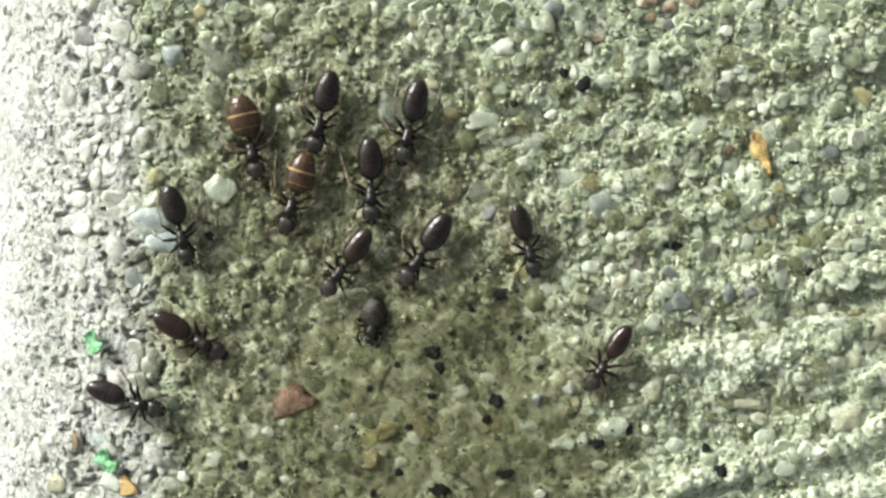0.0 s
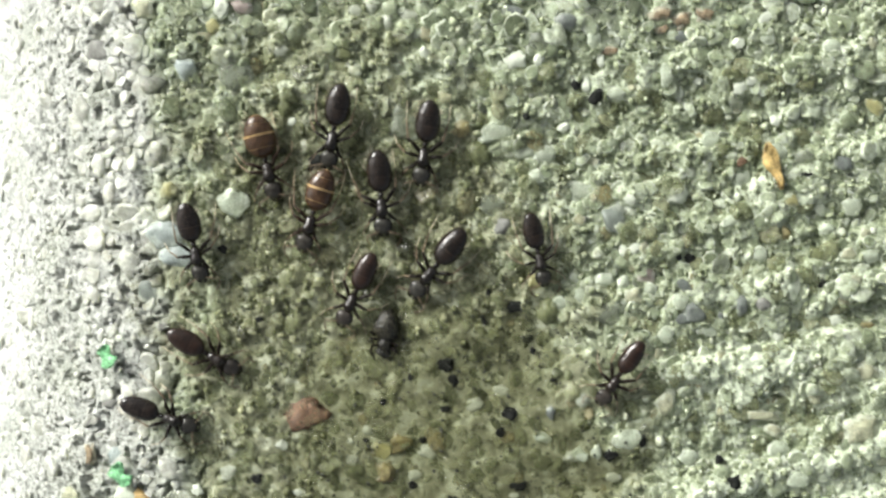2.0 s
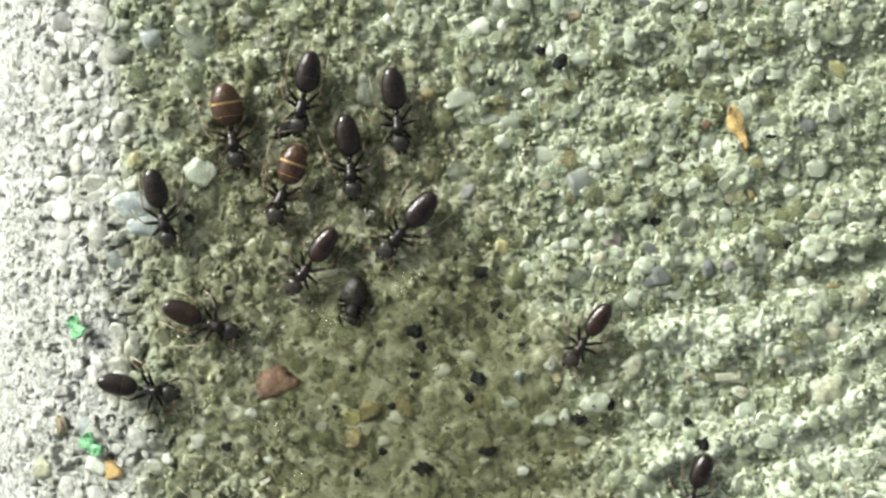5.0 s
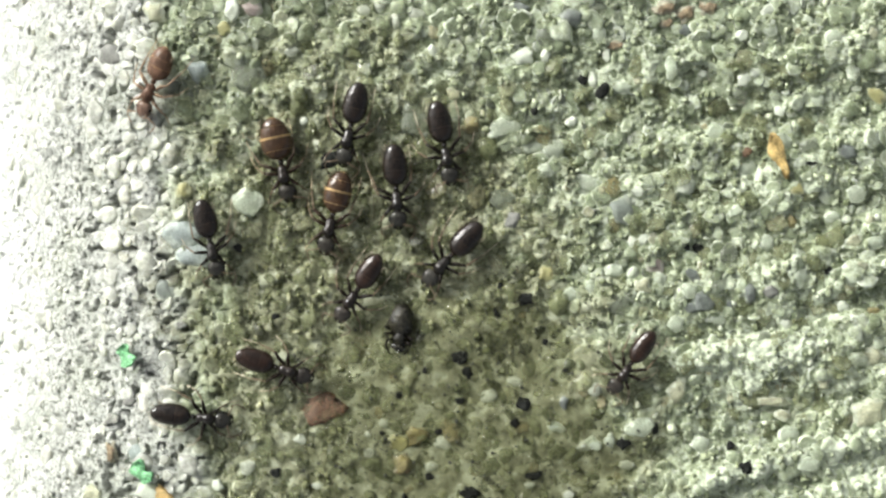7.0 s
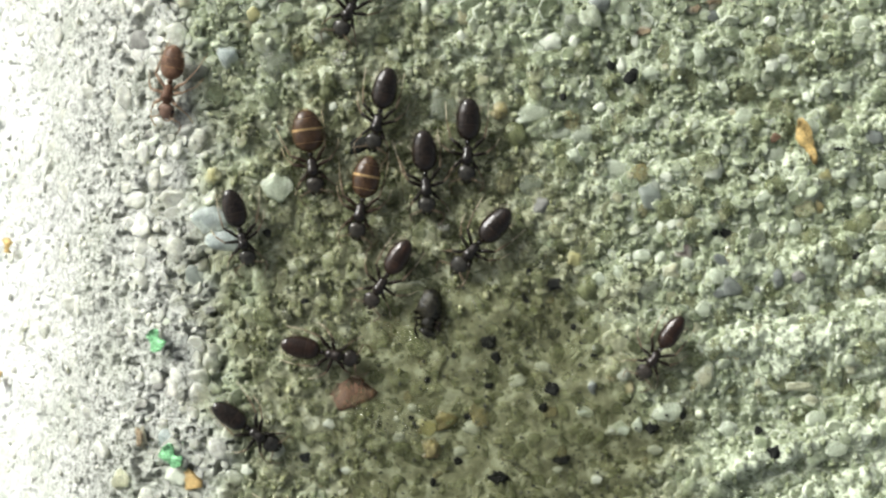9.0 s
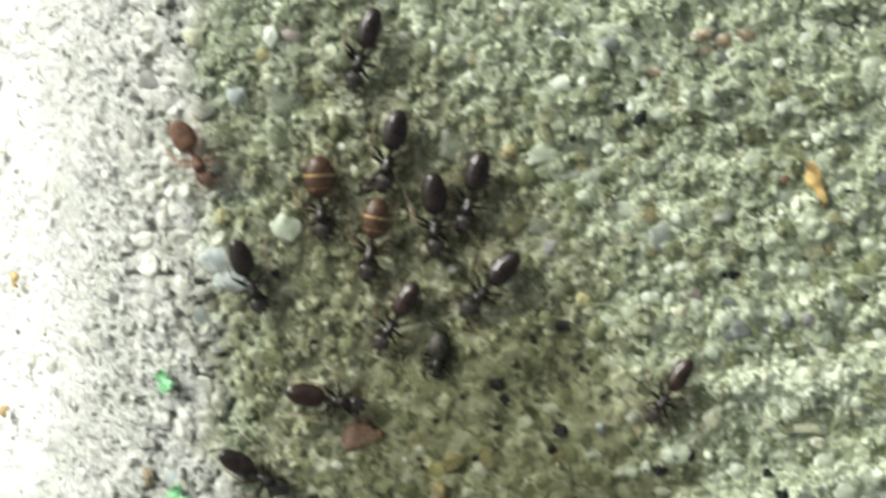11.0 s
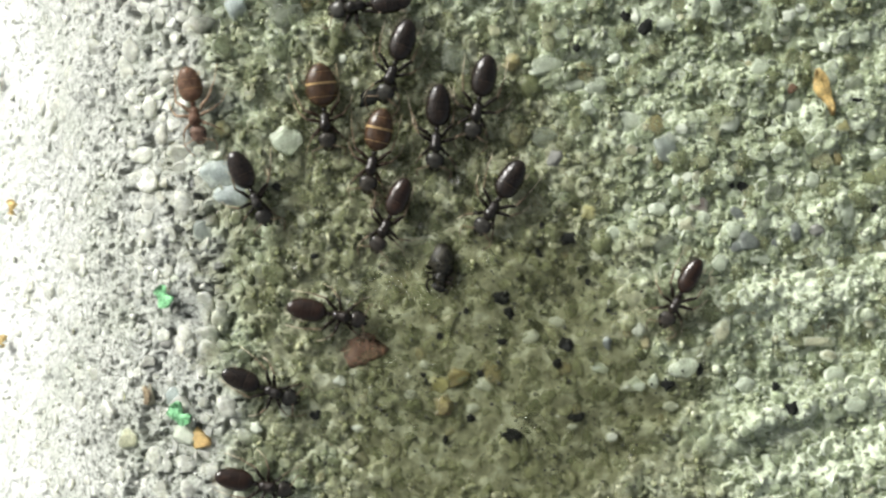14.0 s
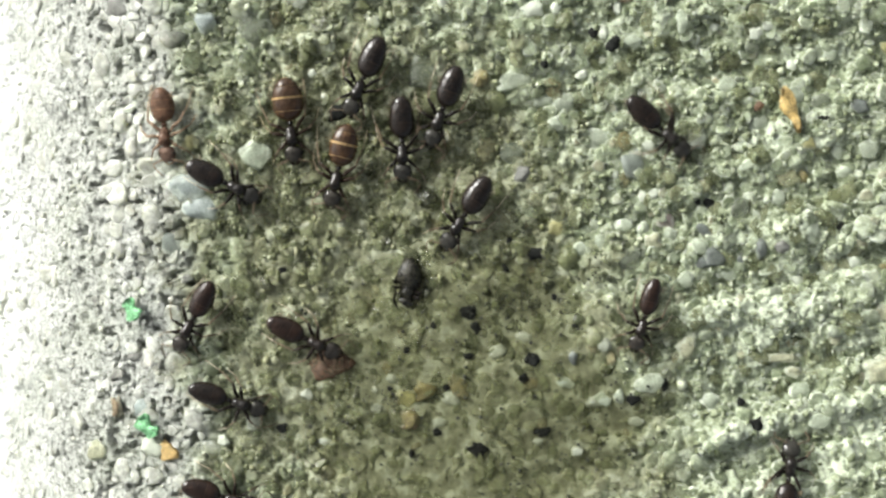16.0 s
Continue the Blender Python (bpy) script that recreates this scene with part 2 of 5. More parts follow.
def relief(s, y):
    """Height of the cement paste above the slab's even face (mm)."""
    along, across = s * 0.97 + y * 0.24, y * 0.97 - s * 0.24 + 0.6 * smooth_noise(s, y, 5.0, 31, 2)
    right = np.clip((s - 1) / 10, 0, 1)
    wet = soaked(s, y)
    low = np.clip((s - 9) / 5, 0, 1) * (0.35 * np.exp(-(((across + 8.2) / 0.8) ** 2)) - 0.3 * np.exp(-(((across + 6.9) / 0.6) ** 2)))
    h = 0.25 * smooth_noise(s, y, 4.0, 3, 2) + right * 0.52 * smooth_noise(along * 0.22, across, 1.5, 5, 2)
    left = np.clip((-10.2 - s - 0.12 * y) / 3, 0, 1)
    h = h + (1 - 0.76 * wet) * (1 - 0.75 * left) * 0.38 * smooth_noise(s, y, 0.75, 7, 4) + low + 0.3 * (1 - left) * np.clip(chalk(s, y) - 0.35, 0, 1)
    pits = 3.8 * np.clip(smooth_noise(s, y, 0.3, 12, 3) - 0.33, 0, 0.14) + 2.2 * np.clip(smooth_noise(s, y, 0.7, 14, 4) - 0.3, 0, 0.2)
    lumps = 0.25 * smooth_noise(s, y, 1.9, 15, 4) + 0.09 * smooth_noise(s, y, 0.6, 10, 3) + 0.06 * smooth_noise(s, y, 0.17, 9, 2)
    # relief fades at the far edge, where the glare would drown it
    left = left * (1 - 0.75 * np.clip((-19 - s) / 4, 0, 1))
    return h + left * (0.1 + lumps - pits)


def surface(s, y, up=0.0, least=-9.0):
    """A point (mm) on the slab, up millimetres out of it, and the lean of its face in degrees. It bridges pits deeper than least."""
    x, z, nx, nz = (float(v) for v in profile(s, y))
    h = max(float(relief(np.array(s), np.array(y))), least) + up
    return x + nx * h, y, z + nz * h, math.degrees(math.atan2(nx, nz))


def s_of(x, y):
    """The way across the slab that lies above x."""
    d = (BEND - (x - SLANT * y)) / RADIUS
    if d <= 0:
        return x - SLANT * y
    if d < math.sin(STEEP):
        return BEND - RADIUS * math.asin(d)
    return BEND - RADIUS * STEEP - RADIUS * (d - math.sin(STEEP)) / math.cos(STEEP)


def grid_mesh(name, s, y, material, parent, rough=True):
    S, Y = np.meshgrid(s, y, indexing="ij")
    x, z, nx, nz = profile(S, Y)
    h = relief(S, Y) if rough else 0 * S - 0.5
    co = np.stack([x + nx * h, Y, z + nz * h], -1).reshape(-1, 3) * MM
    i = np.arange(len(s) * len(y)).reshape(len(s), len(y))
    quads = np.stack([i[:-1, :-1], i[1:, :-1], i[1:, 1:], i[:-1, 1:]], -1).reshape(-1, 4)
    me = bpy.data.meshes.new(name)
    me.vertices.add(len(co))
    me.vertices.foreach_set("co", co.ravel())
    me.loops.add(quads.size)
    me.loops.foreach_set("vertex_index", quads.ravel())
    me.polygons.add(len(quads))
    me.polygons.foreach_set("loop_start", np.arange(0, quads.size, 4))
    me.polygons.foreach_set("loop_total", np.full(len(quads), 4))
    me.update(calc_edges=True)
    me.polygons.foreach_set("use_smooth", np.ones(len(quads), bool))
    me.materials.append(material)
    ob = new(name, me)
    ob.parent = parent
    return ob


slab = tagged(new("concrete_slab"), "weathered grey-green concrete slab with sandy grains and rounded edge", "concrete slab", kind="structure")
fine_s, fine_y = np.arange(-42, 27, 0.065), np.arange(-19.5, 19.5, 0.065)
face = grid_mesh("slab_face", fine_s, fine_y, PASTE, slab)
crust = chalk(*np.meshgrid(fine_s, fine_y, indexing="ij"))
face.data.attributes.new("chalk", "FLOAT", "POINT").data.foreach_set("value", crust.ravel().astype(np.float32))


def slab_rest():
    """The slab beyond the close-up stretch: top, sides and underside in one body."""
    bm = bmesh.new()
    x1, y0, y1, low = 400.0, -300.0, 300.0, -32.0
    b, c, d = 26.5, -19.2, 19.2
    top = -0.7

    def quad(*pts):
        bm.faces.new([bm.verts.new(Vector(p) * MM) for p in pts])

    quad((b, y0, top), (x1, y0, top), (x1, y1, top), (b, y1, top))
    cols = []
    for s in (b, BEND, BEND - 2, BEND - 4, BEND - 6, BEND - 8, -42.0):
        x, z, nx, nz = (float(v) for v in profile(s, 0.0))
        cols.append((x + top * -nx, z + top * nz))
    cols.append((cols[-1][0], low))
    for lo, hi in ((y0, c), (d, y1)):
        for (p, pz), (q, qz) in zip(cols, cols[1:]):
            quad((q, lo, qz), (p, lo, pz), (p, hi, pz), (q, hi, qz))
    (p, pz), (q, qz) = cols[-2:]
    quad((p, c, pz), (q, c, qz), (q, d, qz), (p, d, pz))
    quad((x1, y0, low), (x1, y1, low), (x1, y1, top), (x1, y0, top))
    for yy in (y0, y1):
        bm.faces.new([bm.verts.new(Vector((u, yy, w)) * MM) for u, w in [(x1, low), (x1, top)] + cols])
    bmesh.ops.recalc_face_normals(bm, faces=bm.faces)
    return part("slab_body", bm, PASTE, slab)


slab_rest()


def ground():
    bm = bmesh.new()
    v = [bm.verts.new(p) for p in ((-60, -60, -0.03), (60, -60, -0.03), (60, 60, -0.03), (-60, 60, -0.03))]
    bm.faces.new(v)
    m = Mat("pale_paving", 0.8)
    m.base(m.mix(m.step(m.noise(6, 5), 0.35, 0.7), (0.36, 0.36, 0.33), (0.5, 0.5, 0.47)))
    m.bump(m.noise(2, 4), 0.4, 0.6)
    tagged(part("ground", bm, m.mat), "plain grey paving below the slab edge", "ground", kind="structure")


ground()


# ---- sand grains in the face ----
def grain_shape(rng, size, sub=1, cuts=9):
    """Vertices and faces of one worn grain (mm)."""
    bm = bmesh.new()
    bmesh.ops.create_icosphere(bm, subdivisions=sub, radius=1.0)
    co = np.array([v.co[:] for v in bm.verts])
    tris = np.array([[v.index for v in f.verts] for f in bm.faces])
    bm.free()
    for _ in range(cuts):
        n = rng.normal(size=3)
        n /= np.linalg.norm(n)
        cut = rng.uniform(0.5, 0.85)
        co = co - np.maximum(co @ n - cut, 0)[:, None] * n
    co = co * rng.uniform(0.75, 1.3, 3) * size
    return co, tris


def plate_shape(rng, sides=10):
    """A flat, ragged grain of quartz with a raised rim; also 1 on its rim and 0 inside."""
    a = np.arange(sides) * 2 * math.pi / sides + rng.uniform(-0.22, 0.22, sides)
    edge = rng.uniform(0.74, 1.12, sides) * (1 + 0.28 * np.cos(a - rng.uniform(0, 6)) ** 2)
    tilt = rng.uniform(-0.12, 0.12, 2)
    rows, mask = [], []
    for out, z, m in ((0.86, -0.5, 1), (1.0, 0.08, 1), (0.93, 0.34, 1), (0.72, 0.36, 0.25)):
        r = edge * out * (1 + rng.uniform(-0.06, 0.06, sides))
        x, y = r * np.cos(a), r * np.sin(a)
        rows.append(np.stack([x, y, z + rng.uniform(-0.07, 0.07, sides) + tilt[0] * x + tilt[1] * y], -1))
        mask.append(np.full(sides, m) * rng.uniform(0.55, 1.0, sides))
    co = np.concatenate(rows + [np.array([[0, 0, 0.36 + rng.uniform(-0.1, 0.08)]])])
    k, j = np.arange(sides), (np.arange(sides) + 1) % sides
    tris = [np.stack(t, -1) for n in range(3) for t in ((n * sides + k, n * sides + j, n * sides + sides + j), (n * sides + k, n * sides + sides + j, n * sides + sides + k))]
    tris.append(np.stack([3 * sides + k, 3 * sides + j, np.full(sides, 4 * sides)], -1))
    return co, np.concatenate(tris), np.concatenate(mask + [np.zeros(1)])


def bead_shape(rng, sides=10):
    """A water-worn grain: a rounded, uneven cushion; also 1 on its flank and 0 on its crown."""
    a = np.arange(sides) * 2 * math.pi / sides
    edge = 1 + sum(rng.uniform(-w, w) * np.cos(n * a + rng.uniform(0, 6.3)) for n, w in ((2, 0.26), (3, 0.17), (4, 0.12), (5, 0.05)))
    tilt, crown = rng.uniform(-0.14, 0.14, 2), rng.uniform(0.42, 0.72)
    rows, mask = [], []
    for out, z, m in ((0.72, -0.55, 1), (0.97, -0.2, 1), (1.0, 0.4 * crown, 0.8), (0.86, 0.78 * crown, 0.4), (0.52, 0.96 * crown, 0)):
        r = edge * out * (1 + rng.uniform(-0.04, 0.04, sides))
        x, y = r * np.cos(a), r * np.sin(a)
        rows.append(np.stack([x, y, z + rng.uniform(-0.03, 0.03, sides) + tilt[0] * x + tilt[1] * y], -1))
        mask.append(np.full(sides, m) * rng.uniform(0.4, 1.0, sides))
    co = np.concatenate(rows + [np.array([[0, 0, crown]])])
    k, j = np.arange(sides), (np.arange(sides) + 1) % sides
    tris = [np.stack(t, -1) for n in range(4) for t in ((n * sides + k, n * sides + j, n * sides + sides + j), (n * sides + k, n * sides + sides + j, n * sides + sides + k))]
    tris.append(np.stack([4 * sides + k, 4 * sides + j, np.full(sides, 5 * sides)], -1))
    return co, np.concatenate(tris), np.concatenate(mask + [np.zeros(1)])


def flanks(co):
    """1 on the lower flanks of a stone, 0 on its top."""
    return np.clip(1 - (co[:, 2] / co[:, 2].max() - 0.2) / 0.5, 0, 1)


def add_flanks(me, values):
    me.attributes.new("flank", "FLOAT", "POINT").data.foreach_set("value", np.asarray(values, np.float32))


def scatter(rng, count, lo, hi, taken):
    """Grain places (s, y, radius) that keep clear of one another."""
    cell = {}
    out = []
    for s, y, r in taken:
        cell.setdefault((int(s // 1.2), int(y // 1.2)), []).append((s, y, r))
    for _ in range(count):
        s, y = rng.uniform(-40, 26), rng.uniform(-18.5, 18.5)
        r = min(max(rng.lognormal(math.log(0.95 * (lo + hi) / 2), 0.38), lo), hi)
        keep = 0.01 if s + 0.12 * y < -17 else 0.12 if s + 0.12 * y < -13.3 else 0.45 if s + 0.12 * y < -11.8 else 1.0
        if rng.uniform() > keep:
            continue
        i, j = int(s // 1.2), int(y // 1.2)
        near = [g for a in (-1, 0, 1) for b in (-1, 0, 1) for g in cell.get((i + a, j + b), ())]
        if all((s - a) ** 2 + (y - b) ** 2 > (0.6 * (r + q)) ** 2 for a, b, q in near):
            cell.setdefault((i, j), []).append((s, y, r))
            out.append((s, y, r))
    return out


def seat(s, y, up):
    x, yy, z, lean = surface(s, y, up)
    return pose(x * MM, yy * MM, z * MM, 0, lean, 0)


RNG = np.random.RandomState(4)


def pebble(name, x, y, long, wide, turn, material, label="", parent=None, proud=0.35, high=0.55, seed=1, cuts=9, ragged=0.25):
    """One larger stone set in the face, long by wide millimetres."""
    rng = np.random.RandomState(seed)
    co, tris = grain_shape(rng, 1.0, 3, cuts)
    co = 0.72 * co + 0.24 * co / np.linalg.norm(co, axis=1)[:, None]
    bend = rng.uniform(0, 9, 3)
    co = co * (1 + ragged * np.array([noise.noise(Vector(c) * 1.7 + Vector(bend)) + 0.5 * noise.noise(Vector(c) * 4.1 + Vector(bend)) for c in co]))[:, None]
    co = co / np.abs(co).max(0) * np.array([long / 2, wide / 2, wide / 2 * high])
    bm = bmesh.new()
    vs = [bm.verts.new(Vector(c) * MM) for c in co]
    for t in tris:
        bm.faces.new([vs[k] for k in t])
    ob = part(name, bm, material, parent if parent else slab, label)
    add_flanks(ob.data, flanks(co))
    s = s_of(x, y)
    px, py, pz, lean = surface(s, y, 0.04 + (0.05 if s < -8 else 0) - wide / 2 * high * (1 - 2 * proud), -0.05)
    ob.matrix_basis = pose(px * MM, py * MM, pz * MM, 0, lean, 0) @ pose(0, 0, 0, 0, 0, turn)
    PLACED.append((s, y, 0.4 * (long + wide) / 2))
    return ob


PLACED = []
WHITE = plain_material("white_quartz", (0.6, 0.64, 0.52), 0.45, 0.3, 0.3, whitening=0.5, clear=0.4)
CLEAR = plain_material("cloudy_quartz", (0.17, 0.19, 0.135), 0.35, 0.5, 0.25, whitening=0.25, clear=0.7)
GLASS = plain_material("green_glassy_quartz", (0.38, 0.42, 0.32), 0.35, 0.35, 0.35, whitening=0.6, clear=0.6)
RIMMED = plain_material("rimmed_quartz", (0.44, 0.49, 0.37), 0.35, 0.4, 0.25, whitening=0.75, clear=0.6)
PALE = plain_material("pale_glassy_stone", (0.36, 0.41, 0.385), 0.35, 0.4, 0.3, whitening=0.3, clear=0.5)
BLUE = plain_material("blue_grey_stone", (0.2, 0.225, 0.195), 0.4, 0.3, 0.35, whitening=0.35, clear=0.4)
SLATE = plain_material("slate_stone", (0.13, 0.145, 0.13), 0.5, 0.25, 0.4, whitening=0.2, clear=0.3)
GREY = plain_material("grey_stone", (0.17, 0.17, 0.15), 0.6, 0.25, 0.25)
BLACK = plain_material("black_stone", (0.014, 0.015, 0.013), 0.8, 0.3, 0.4, 0.9, 0.15)
HOLLOW = plain_material("dark_grey_chip", (0.19, 0.19, 0.165), 0.8, 0.2, 0.5, 0.9, whitening=0.3)
PALLID = plain_material("soaked_stone_and_glint", (0.48, 0.51, 0.4), 0.4, 0.4, 0.25, clear=0.6)
OLIVE = plain_material("olive_stone", (0.14, 0.155, 0.07), 0.35, 0.4, 0.25, clear=0.5)
CREAM = plain_material("cream_stone", (0.4, 0.405, 0.27), 0.5, 0.5, 0.5, 0.8, whitening=0.5, clear=0.5)
YELLOW = plain_material("yellow_stone", (0.35, 0.335, 0.15), 0.4, 0.3, 0.4, whitening=0.25, clear=0.5)
RED = plain_material("red_brown_stone", (0.175, 0.1, 0.058), 0.6, 0.4, 0.5, 0.8, clear=0.45)
BROWN = plain_material("rust_brown_crumb", (0.24, 0.18, 0.11), 0.8, 0.2, 0.6, 0.9, whitening=0.35, clear=0.4)
PINK = plain_material("pink_stone", (0.36, 0.3, 0.265), 0.5, 0.3, 0.3, whitening=0.4, clear=0.4)
OCHRE = plain_material("ochre_stone", (0.21, 0.18, 0.075), 0.5, 0.3, 0.6, whitening=0.1, clear=0.4)
AMBER = plain_material("amber_stone", (0.66, 0.46, 0.19), 0.45, 0.5, 0.45, clear=0.3)
GREEN = plain_material("green_paint", (0.24, 0.55, 0.27), 0.6, 0.12, 0.55, 0.9)
ORANGE = plain_material("orange_husk", (0.5, 0.36, 0.14), 0.5, 0.25, 0.5)

